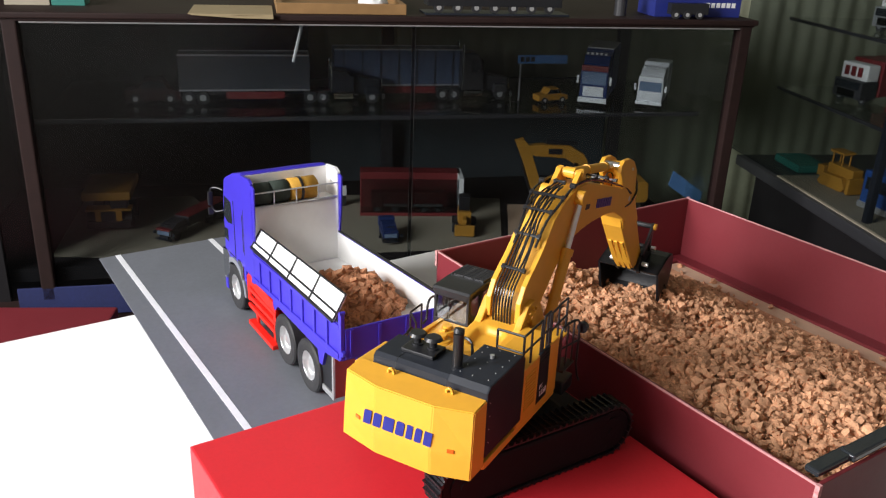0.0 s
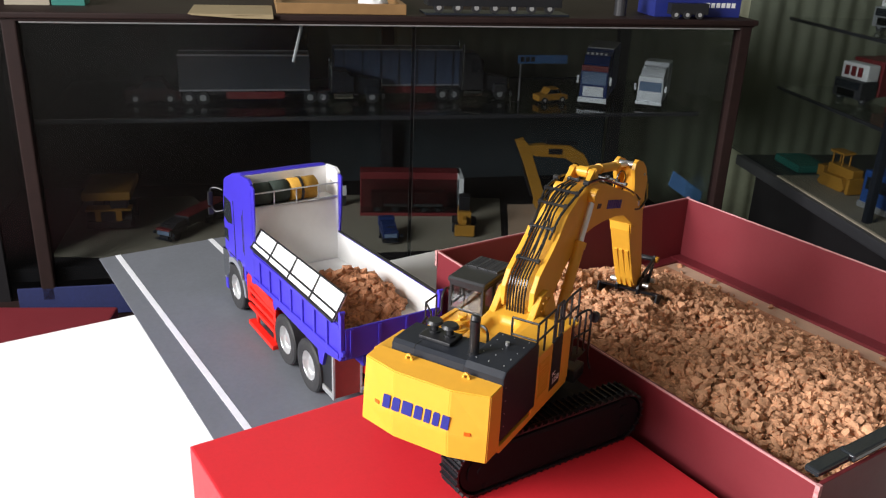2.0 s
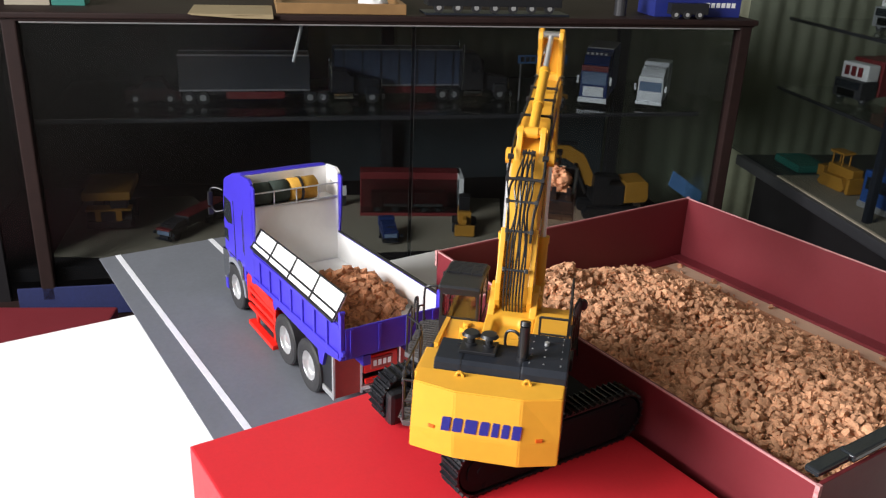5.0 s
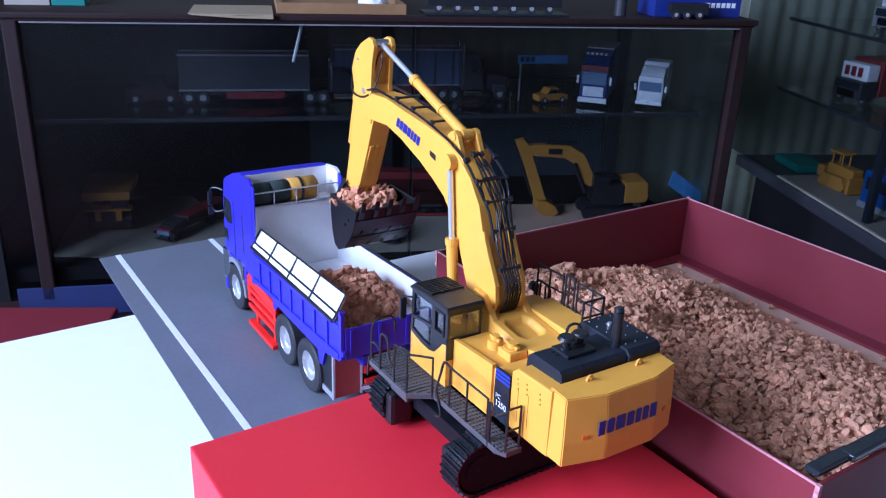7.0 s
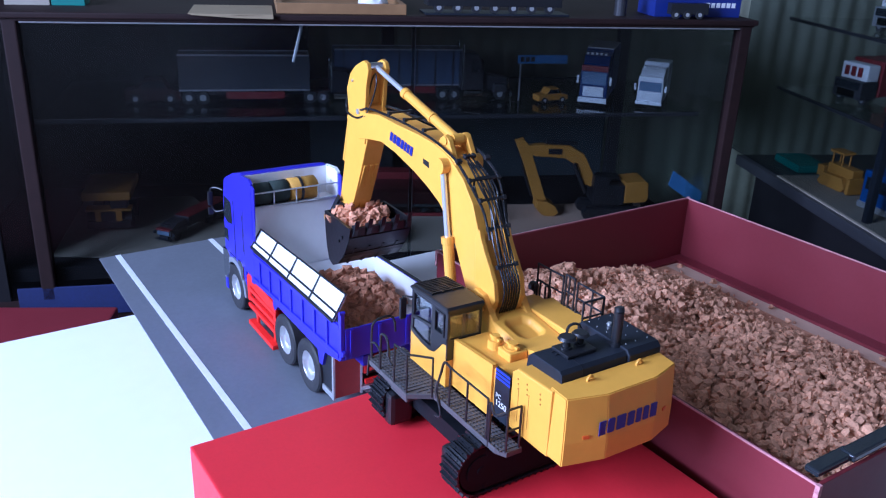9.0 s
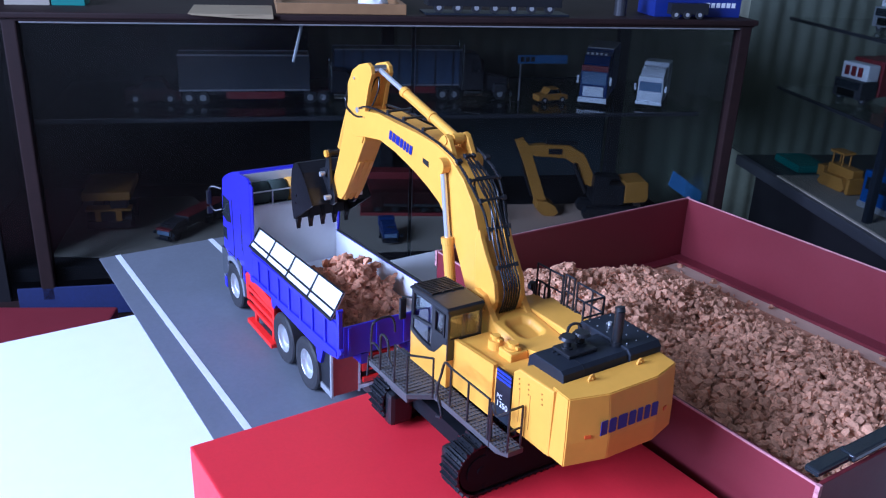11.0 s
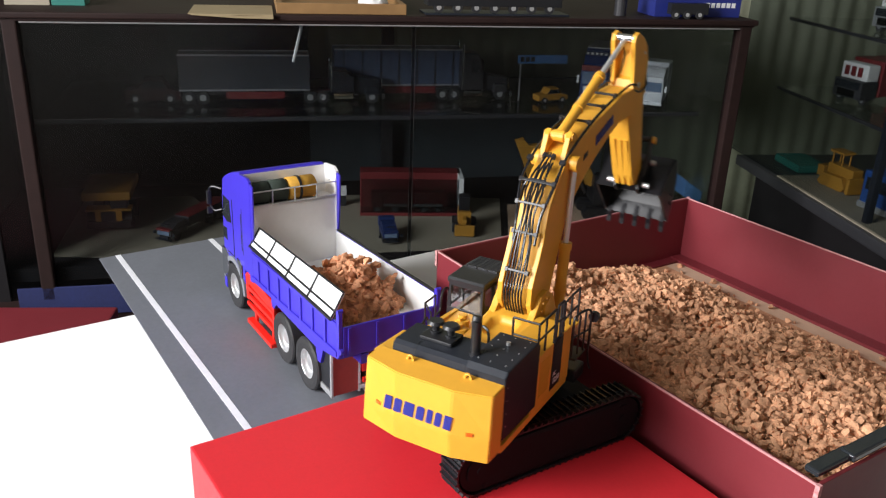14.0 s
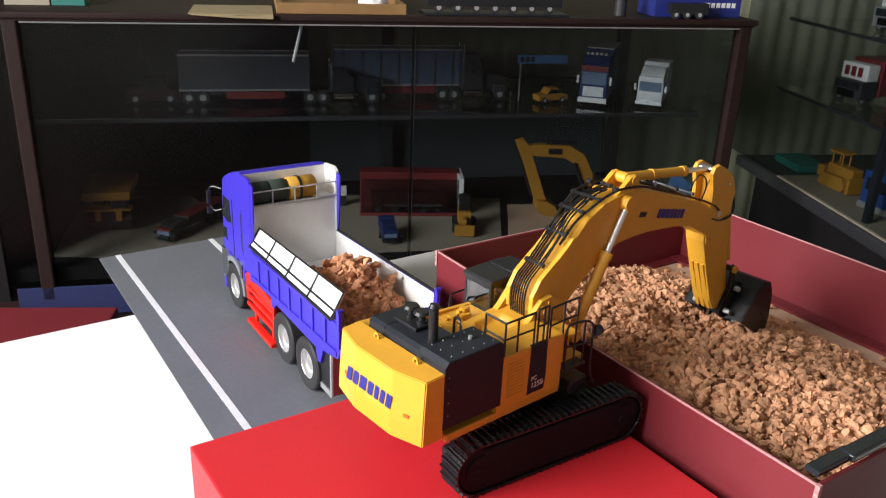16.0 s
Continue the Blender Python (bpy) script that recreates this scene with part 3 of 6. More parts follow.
def toy_excavator(m):
    t = thing("toy_excavator", "older yellow excavator model with black tracks on the case floor", "model excavator", CASE @ m)
    for y in (-24, 24):
        part("track", prism(B(), [(-50, 4), (-44, 0), (44, 0), (50, 4), (52, 12), (46, 22), (-46, 22), (-52, 12)], y - 8, y + 8, bevel=1), BLACK, t)
    part("turntable", rod(B(), (0, 0, 20), (0, 0, 27), 20, 24), BLACK, t)
    part("body", box(B(), -20, 34, -26, 26, 27, 62, 2), BLACK, t, "black engine housing")
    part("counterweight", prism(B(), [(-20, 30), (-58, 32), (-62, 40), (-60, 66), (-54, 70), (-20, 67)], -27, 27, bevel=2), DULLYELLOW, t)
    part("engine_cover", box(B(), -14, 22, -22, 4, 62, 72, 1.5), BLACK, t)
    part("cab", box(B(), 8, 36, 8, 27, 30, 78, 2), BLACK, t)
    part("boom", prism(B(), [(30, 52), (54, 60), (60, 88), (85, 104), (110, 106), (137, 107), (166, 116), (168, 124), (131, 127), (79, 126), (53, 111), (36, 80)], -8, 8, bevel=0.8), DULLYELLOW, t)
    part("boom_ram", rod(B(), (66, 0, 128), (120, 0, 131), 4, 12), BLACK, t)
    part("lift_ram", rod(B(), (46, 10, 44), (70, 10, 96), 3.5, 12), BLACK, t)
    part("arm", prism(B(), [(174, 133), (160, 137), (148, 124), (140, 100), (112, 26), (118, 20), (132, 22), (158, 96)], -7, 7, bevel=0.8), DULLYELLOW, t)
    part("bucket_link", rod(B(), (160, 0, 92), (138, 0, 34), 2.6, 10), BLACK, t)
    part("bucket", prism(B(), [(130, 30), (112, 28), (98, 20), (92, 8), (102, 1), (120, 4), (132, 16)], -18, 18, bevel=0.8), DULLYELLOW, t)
    part("badge", box(B(), 92, 116, -8.5, 8.5, 111, 121, 0.3), BLACK, t)
    return t


toy_excavator(scaled(0.905, 0.150, CASE_FLOOR, 173))


def toy_dumper(label, m, colour, s=1.0):
    """Rigid mine dumper, nose towards -y."""
    t = thing("toy_dumper", label, "model dump truck", CASE @ m)
    part("chassis", box(B(), -26 * s, 26 * s, 0, 110 * s, 16 * s, 26 * s, 1), BLACK, t)
    part("bumper", box(B(), -38 * s, 38 * s, -4 * s, 4 * s, 8 * s, 22 * s, 1.5), BLACK, t)
    part("grille", box(B(), -16 * s, 16 * s, -3 * s, 3 * s, 22 * s, 40 * s, 1), GREY, t)
    part("deck", box(B(), -40 * s, 40 * s, -2 * s, 26 * s, 40 * s, 44 * s, 1), colour, t)
    part("cab", box(B(), 4 * s, 34 * s, 2 * s, 24 * s, 44 * s, 62 * s, 1.5), GREY, t)
    part("body_canopy", box(B(), -42 * s, 42 * s, -8 * s, 112 * s, 62 * s, 78 * s, 3), colour, t)
    for x in (-18, 18):
        part("step_plate", box(B(), x * s - 5 * s, x * s + 5 * s, -4 * s, -2 * s, 22 * s, 42 * s, 0.5), colour, t)
    for x in (-30, 30):
        for y in (20, 86):
            bm = B()
            rod(bm, ((x - 9) * s, y * s, 17 * s), ((x + 9) * s, y * s, 17 * s), 17 * s, 24)
            part("wheel", bm, RUBBER, t)


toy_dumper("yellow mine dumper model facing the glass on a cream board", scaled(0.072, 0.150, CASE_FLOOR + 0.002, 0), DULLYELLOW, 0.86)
toy_front_truck("small black lorry model with dull red body on the case floor", scaled(0.158, 0.095, CASE_FLOOR + 0.002, -34), BENCH, DULLRED, GREY, 28, 30, 150)
toy_front_truck("small deep blue lorry model on a cream board", scaled(0.502, 0.045, CASE_FLOOR + 0.002, 0), NAVYTOY, NAVYTOY, GREY, 26, 30, 56)


def boxed_model():
    t = thing("boxed_model", "clear-fronted display box with a dark red truck model", "boxed model", CASE @ scaled(0.470, 0.185, CASE_FLOOR + 0.002, -7))
    part("carton", box(B(), 0, 174, 30, 62, 0, 68, 1), DULLRED, t, "dull red printed carton")
    part("carton_edge", box(B(), 168, 176, -2, 62, 6, 68, 0.6), WHITE, t)
    part("base_strip", box(B(), 0, 174, -2, 30, 0, 6, 0.6), DULLRED, t)
    part("window", box(B(), 2, 168, -1.5, -1.0, 6, 66), DIMGLASS, t, "window tinted to dim the model")
    part("model_body", box(B(), 18, 150, 4, 24, 14, 40, 2), DULLRED, t)
    part("model_trim", box(B(), 40, 140, 2.5, 4, 16, 20), STEEL, t)
    toy_wheels(t, [(x, 8) for x in (30, 60, 110, 134)], 8, 6)


boxed_model()


def toy_loader():
    t = thing("toy_loader", "yellow and black tracked loader model on a cream board", "model loader", CASE @ scaled(0.628, 0.080, CASE_FLOOR + 0.002, -12))
    for x in (-15, 15):
        part("track", prism(B(), [(0, 3), (4, 0), (44, 0), (48, 6), (42, 16), (6, 16)], x - 5, x + 5, axis="x", bevel=0.6), BLACK, t)
    part("body", box(B(), -11, 11, 8, 44, 12, 34, 1.5), DULLYELLOW, t)
    part("cab", box(B(), -10, 8, 16, 36, 34, 58, 1.5), BLACK, t)
    part("lift_arm", box(B(), -3, 3, -12, 14, 10, 28, 0.8), DULLYELLOW, t)
    part("blade", box(B(), -16, 16, -18, -12, 2, 20, 1), DULLYELLOW, t)


toy_loader()
card = part("blue_card", prism(B(), [(0, 0), (62, -40), (66, -14), (6, 26)], 0, 2.0), CARDBLUE, None, m=CASE @ Matrix.Translation((0.990, 0.10, -0.150)))
tagged(card, "sky blue card leaning at the end of the case", "card")
for u in (0.925, 0.965):
    t = thing("chrome_knob", "small chromed ball ornament on the case floor", "ornament", CASE @ scaled(u, 0.185, CASE_FLOOR, 0))
    bm = B()
    bmesh.ops.create_uvsphere(bm, u_segments=16, v_segments=10, radius=7, matrix=Matrix.Translation((0, 0, 17)))
    part("ball", bm, CHROME, t, soft=True)
    part("stem", rod(B(), (0, 0, 0), (0, 0, 12), 4, 12), CHROME, t)
tagc = part("price_card", box(B(), -12, 12, -0.5, 0.5, 0, 18), WHITE, None, m=CASE @ scaled(0.440, 0.235, CASE_FLOOR + 0.022, 0))
tagged(tagc, "small white card standing on the case floor", "card")
tagb = part("card_block", box(B(), -12, 12, -3, 3, 0, 21.5), BENCH, None, m=CASE @ scaled(0.440, 0.240, CASE_FLOOR, 0))
tagged(tagb, "small dark block behind the white card", "block")

# things lying on top of the case
TOPZ = 0.139


def top_thing(name, label, category, u, v, turn=0):
    return thing(name, label, category, CASE @ scaled(u, v, TOPZ, turn))


t = top_thing("tan_paper", "sheet of tan paper hanging over the edge of the case", "paper", 0.225, 0.0, 1)
part("sheet", prism(B(), [(0, -10), (62, -16), (108, -14), (110, 90), (4, 90)], 0.4, 1.4, axis="z"), PAPER, t)
part("hanging_edge", prism(B(), [(4, 0), (60, -3.5), (108, -4.5), (108, 1.2), (4, 1.2)], -14.5, -13.5), PAPER, t)
t = top_thing("wooden_tray", "pale wooden tray on top of the case", "tray", 0.338, 0.012)
part("front_rail", box(B(), 0, 176, 0, 8, 0, 14, 0.8), PALEWOOD, t)
part("back_rail", box(B(), 0, 176, 150, 158, 0, 14, 0.8), PALEWOOD, t)
for x in (0, 168):
    part("end_rail", box(B(), x, x + 8, 8, 150, 0, 14, 0.8), PALEWOOD, t)
part("tray_bottom", box(B(), 8, 168, 8, 150, 1, 4), PALEWOOD, t)
t = top_thing("crumpled_wrap", "crumpled clear wrapping on the wooden tray", "wrapping", 0.47, 0.03)
bm = B()
bmesh.ops.create_icosphere(bm, subdivisions=3, radius=16, matrix=Matrix.Translation((0, 0, 18)))
for v in bm.verts:
    v.co.z = max(4.2, v.co.z * 0.8 + 5 * noise.noise(v.co * 0.22))
    v.co.x *= 1.3
part("wrap", bm, WHITE, t)
t = top_thing("toy_transporter", "black transporter model with a row of bright wheels", "model trailer", 0.545, 0.03)
part("deck", box(B(), 0, 196, -12, 22, 12, 24, 1), BLACK, t)
part("base_plate", box(B(), -4, 206, -18, 30, 0.3, 3, 0.5), GREY, t)
toy_wheels(t, [(16 + 27 * k, -8) for k in range(7)], 7, 7)
for ob in t.children:
    if ob.name.startswith("wheel"):
        ob.location.z = 0.003
t = top_thing("blue_carton", "blue printed carton with pale mirrored lettering on the case", "carton", 0.890, 0.03)
part("carton", box(B(), 0, 140, 0, 60, 0, 60, 1), mat("carton_blue", (0.02, 0.03, 0.20), 0.4, var=0.1), t)
for k in range(7):
    part("lettering_bar", box(B(), 74 + 8.4 * k, 80 + 8.4 * k, -0.5, 0.0, 14, 21), WHITE, t, "pale block of lettering")
t = top_thing("toy_roller", "small black model with bright wheels standing before the carton", "model machine", 0.905, 0.012)
part("body", box(B(), 0, 60, -6, 8, 6, 22, 1), BLACK, t)
toy_wheels(t, [(8, -5), (26, -5), (46, -5)], 6, 5)
t = top_thing("green_label_box", "white carton with a green label on the case", "carton", -0.012, 0.070)
part("carton", box(B(), 0, 56, 0, 40, 0, 14, 0.6), CREAM, t)
part("label", box(B(), 58, 100, 0, 40, 0, 14, 0.6), TEAL, t)
t = top_thing("dark_bottle", "small dark bottle standing on the case", "bottle", 0.84, 0.04)
part("body", rod(B(), (0, 0, 0.2), (0, 0, 30), 9, 18), BENCH, t)
part("neck", rod(B(), (0, 0, 30), (0, 0, 44), 4, 14), BENCH, t)

# ------------------------------------------------------------------ second case, along the side wall
SIDE = Matrix.Translation((0.430, 1.262, 0.0)) @ Matrix.Rotation(radians(-76.6), 4, "Z")
BENCH_Z = -0.16


def build_side_case():
    t = thing("side_case", "dark glazed side cabinet with glass shelves and a metal post", "display case", SIDE)
    part("bench_top", bxm(-0.02, 0.62, 0.0, 0.42, BENCH_Z - 0.020, BENCH_Z, 0.003), BENCH, t, "black bench top", unit=1.0)
    part("base", bxm(-0.02, 0.62, 0.05, 0.42, -0.80, BENCH_Z - 0.020), MATTE, t, unit=1.0)
    part("back", bxm(-0.10, 0.62, 0.40, 0.42, BENCH_Z, 0.45), CURTAIN, t, unit=1.0)
    part("roof", bxm(-0.10, 0.62, 0.0, 0.42, 0.45, 0.47), BENCH, t, unit=1.0)
    for x in (0.375,):
        part("corner_post", bxm(x, x + 0.012, 0.022, 0.034, BENCH_Z, 0.45, 0.002), GREY, t, "grey metal corner post", unit=1.0)
    for z in (-0.012, 0.115):
        sh = part("shelf", bxm(0.03, 0.60, 0.035, 0.39, z - 0.005, z), SHOWGLASS, t, "glass shelf", unit=1.0)
        part("shelf_edge", bxm(0.03, 0.60, 0.032, 0.035, z - 0.0055, z), BENCH, sh, "dark glass edge", unit=1.0)
    part("pane", bxm(-0.09, 0.62, 0.012, 0.015, BENCH_Z, 0.45), DIMGLASS, t, "glass front tinted to dim the cabinet", unit=1.0).visible_shadow = False


build_side_case()


def side_thing(name, label, category, x, y, z, turn):
    return thing(name, label, category, SIDE @ scaled(x, y, z, turn))


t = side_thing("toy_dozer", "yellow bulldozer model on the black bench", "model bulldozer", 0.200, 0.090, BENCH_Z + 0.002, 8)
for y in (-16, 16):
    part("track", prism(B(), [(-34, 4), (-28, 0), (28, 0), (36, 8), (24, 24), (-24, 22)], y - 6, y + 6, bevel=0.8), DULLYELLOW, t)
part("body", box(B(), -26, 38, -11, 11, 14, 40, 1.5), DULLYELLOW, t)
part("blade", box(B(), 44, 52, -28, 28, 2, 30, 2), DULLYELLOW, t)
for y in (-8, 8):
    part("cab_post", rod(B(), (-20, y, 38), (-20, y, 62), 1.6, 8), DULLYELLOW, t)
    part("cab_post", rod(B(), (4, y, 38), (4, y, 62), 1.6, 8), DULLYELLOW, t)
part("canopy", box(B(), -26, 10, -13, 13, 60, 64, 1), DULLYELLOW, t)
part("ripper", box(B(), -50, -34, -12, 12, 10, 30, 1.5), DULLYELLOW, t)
t = side_thing("toy_lorry", "bright blue lorry model on the black bench", "model truck", 0.335, 0.085, BENCH_Z + 0.002, 10)
part("cab", box(B(), -30, 30, -24, 24, 10, 66, 3), DULLBLUE, t)
part("windscreen", box(B(), -22, 22, -25, -23.5, 36, 56, 0.5), DARKGLASS, t)
part("bumper", box(B(), -31, 31, -27, -22, 4, 14, 1), STEEL, t)
part("load_body", box(B(), -30, 30, 26, 80, 14, 70, 2), DULLBLUE, t)
toy_wheels(t, [(-24, -6), (24, -6), (-24, 54), (24, 54)], 9, 8)
tagged(part("cream_sheet", box(B(), 130, 580, 8, 150, 0.4, 2.0), CREAM, None, m=SIDE @ Matrix.Translation((0, 0, BENCH_Z))), "cream card sheet on the black bench", "card")
tagged(part("teal_box", box(B(), 20, 110, 60, 120, 0.3, 14, 1.5), TEAL, None, m=SIDE @ Matrix.Translation((0, 0, BENCH_Z))), "low dark teal box on the black bench", "box")


def shelf_truck(x, y, z, turn, front, band, label):
    t = side_thing("toy_lorry", label, "model truck", x, y, z, turn)
    part("cab", box(B(), -32, 32, -20, 16, 9, 40, 2.5), front, t)
    part("cargo", box(B(), -34, 34, 18, 90, 14, 74, 1.5), band, t)
    part("fairing", box(B(), -30, 30, -10, 16, 40, 68, 3), WHITE, t)
    part("grille", box(B(), -20, 20, -21.5, -19.5, 12, 24, 0.5), CHROME, t)
    part("windscreen", box(B(), -27, 27, -21, -19.5, 26, 38, 0.5), DARKGLASS, t)
    for k in range(3):
        part("lettering_bar", box(B(), -22 + 15 * k, -12 + 15 * k, -10.8, -10, 46, 62), DULLRED, t, "dull red bar of lettering")
    toy_wheels(t, [(-26, -4), (26, -4), (-26, 60), (26, 60)], 8, 8)


shelf_truck(0.170, 0.100, -0.012, 12, BENCH, DULLRED, "white and red show lorry model on the glass shelf")
shelf_truck(0.240, 0.100, 0.115, 12, STEEL, STEEL, "silver show lorry model on the upper glass shelf")
shelf_truck(0.310, 0.110, -0.012, 20, DULLRED, DULLRED, "dark red lorry model on the glass shelf")

# low box standing on a stool beyond the table, and a cloth over the case's plinth
t = thing("low_stool", "dark low stool under the brown-red box", "stool")
part("seat", bxm(-0.95, -0.50, 0.20, 0.50, -0.295, -0.272, 0.003), DARKWOOD, t, unit=1.0)
for x in (-0.93, -0.55):
    for y in (0.22, 0.45):
        part("leg", bxm(x, x + 0.03, y, y + 0.03, -0.80, -0.295), DARKWOOD, t, unit=1.0)
t = thing("brown_box", "flat brown-red cardboard box on the stool", "box", pose(-0.513, 0.522, -0.272, 0, 0, 10.8))
part("body", bxm(-0.40, 0.0, -0.26, 0.0, 0.0, 0.040, 0.002), WINECARD, t, unit=1.0)
part("lid", bxm(-0.402, 0.002, -0.262, 0.002, 0.018, 0.052, 0.002), WINECARD, t, unit=1.0)
t = thing("navy_cloth", "dark navy cloth strip hung on the case's plinth", "cloth", CASE)
part("strip", bxm(-0.034, 0.36, 0.000, 0.0035, -0.285, -0.240, 0.001), NAVY, t, unit=1.0)


# ------------------------------------------------------------------ the excavator
EXC = thing("excavator", "yellow model mining excavator with black tracks on the red box", "model excavator")
TRACK_YAW = 38.5
# joints of the working arm, in the plane of the boom (forward, up), as they stand at boom 0, arm 0, bucket 0
FOOT, HINGE, TOP, PIN = (13.9, 74.9), (160.3, 159.5), (151.2, 199.3), (187.2, 91.2)
BOOM_EYE, BRACKET, CYL_BASE, ROCKER = (50.0, 148.0), (52.2, 161.8), (40.0, 52.0), (190.0, 99.0)


def build_undercarriage():
    turn = pose(0, 0, 0, 0, 0, TRACK_YAW)
    bm = B()
    box(bm, -30, 30, -30, 30, 9, 27, 3)
    prism(bm, [(-46, -32), (-30, -32), (-12, -10), (-12, 10), (-30, 32), (-46, 32)], 12, 22, axis="z")
    prism(bm, [(46, -32), (30, -32), (12, -10), (12, 10), (30, 32), (46, 32)], 12, 22, axis="z")
    rod(bm, (0, 0, 25), (0, 0, 34), 24, 32)
    part("car_body", bm, FRAMEBLACK, EXC, "black centre frame", turn)
    shoe = B()
    box(shoe, -1.95, 1.95, -7.2, 7.2, -0.6, 0.4, 0.12)
    prism(shoe, [(-0.75, 0.4), (0.55, 0.4), (0.30, 2.0), (-0.30, 2.0)], -7.2, 7.2)
    for y in (-3.0, 3.0):
        rod(shoe, (-1.2, y, 0.4), (-1.2, y, 0.9), 0.45, 6)
    first = part("shoe", shoe, TRACKBLACK, None)
    me = first.data
    bpy.data.objects.remove(first)
    for y in (-39, 39):
        tr = B()
        box(tr, -47, 47, y - 6.8, y + 6.8, 2.6, 27.6, 2.0)
        box(tr, -30, 30, y - 6.5, y + 6.5, 19, 25, 1.0)
        for x in (-33, -22, -11, 0, 11, 22, 33):
            rod(tr, (x, y - 5.8, 5.2), (x, y + 5.8, 5.2), 4.2, 12)
        for x in (-14, 14):
            rod(tr, (x, y - 4, 25.5), (x, y + 4, 25.5), 2.6, 12)
        track = part("track", tr, FRAMEBLACK, EXC, "black crawler track", turn)
        for x, teeth in ((-48.5, 15), (48.5, 0)):
            w = B()
            rod(w, (x, y - 6.2, 15.6), (x, y + 6.2, 15.6), 12.6, 30)
            rod(w, (x, y - 6.9, 15.6), (x, y + 6.9, 15.6), 8.5, 24)
            rod(w, (x, y - 7.4, 15.6), (x, y + 7.4, 15.6), 2.4, 12)
            for k in range(teeth):
                a = 2 * math.pi * k / teeth
                rod(w, (x + 11 * math.cos(a), y, 15.6 + 11 * math.sin(a)), (x + 13.6 * math.cos(a), y, 15.6 + 13.6 * math.sin(a)), 1.0, 6)
            part("sprocket" if teeth else "idler", w, FRAMEBLACK, track)
        inner = -1 if y > 0 else 1
        g = B()
        box(g, -61, -46, y + inner * 8 - 5, y + inner * 8 + 5, 3, 24, 3)
        part("final_drive", g, BLACK, track, "black travel motor housing")
        half, r, n = 48.5, 14.4, 67
        total = 4 * half + 2 * math.pi * r
        for k in range(n):
            s = total * k / n
            if s < 2 * half:
                x, z, a = half - s, 15.6 + r, 180.0
            elif s < 2 * half + math.pi * r:
                f = (s - 2 * half) / r
                x, z, a = -half - r * math.sin(f), 15.6 + r * math.cos(f), 180.0 - math.degrees(f)
            elif s < 4 * half + math.pi * r:
                x, z, a = -half + (s - 2 * half - math.pi * r), 15.6 - r, 0.0
            else:
                f = (s - 4 * half - math.pi * r) / r
                x, z, a = half + r * math.sin(f), 15.6 - r * math.cos(f), -math.degrees(f)
            shared("shoe", me, track, mm(x, y, z, 0, a + 180.0, 0))


build_undercarriage()


def rails(name, parent, posts, z0, z1, r=0.62, mid=True, closed_ends=True, material=None, label=""):
    """A guard rail: posts at the given plan points, a top bar and one between."""
    bm = B()
    for x, y in posts:
        tube(bm, [(x, y, z0), (x, y, z1)], r)
    tube(bm, [(x, y, z1) for x, y in posts], r)
    if mid:
        tube(bm, [(x, y, (z0 + z1) / 2) for x, y in posts], r * 0.9)
    return part(name, bm, material or BLACK, parent, label or "black wire guard rail")


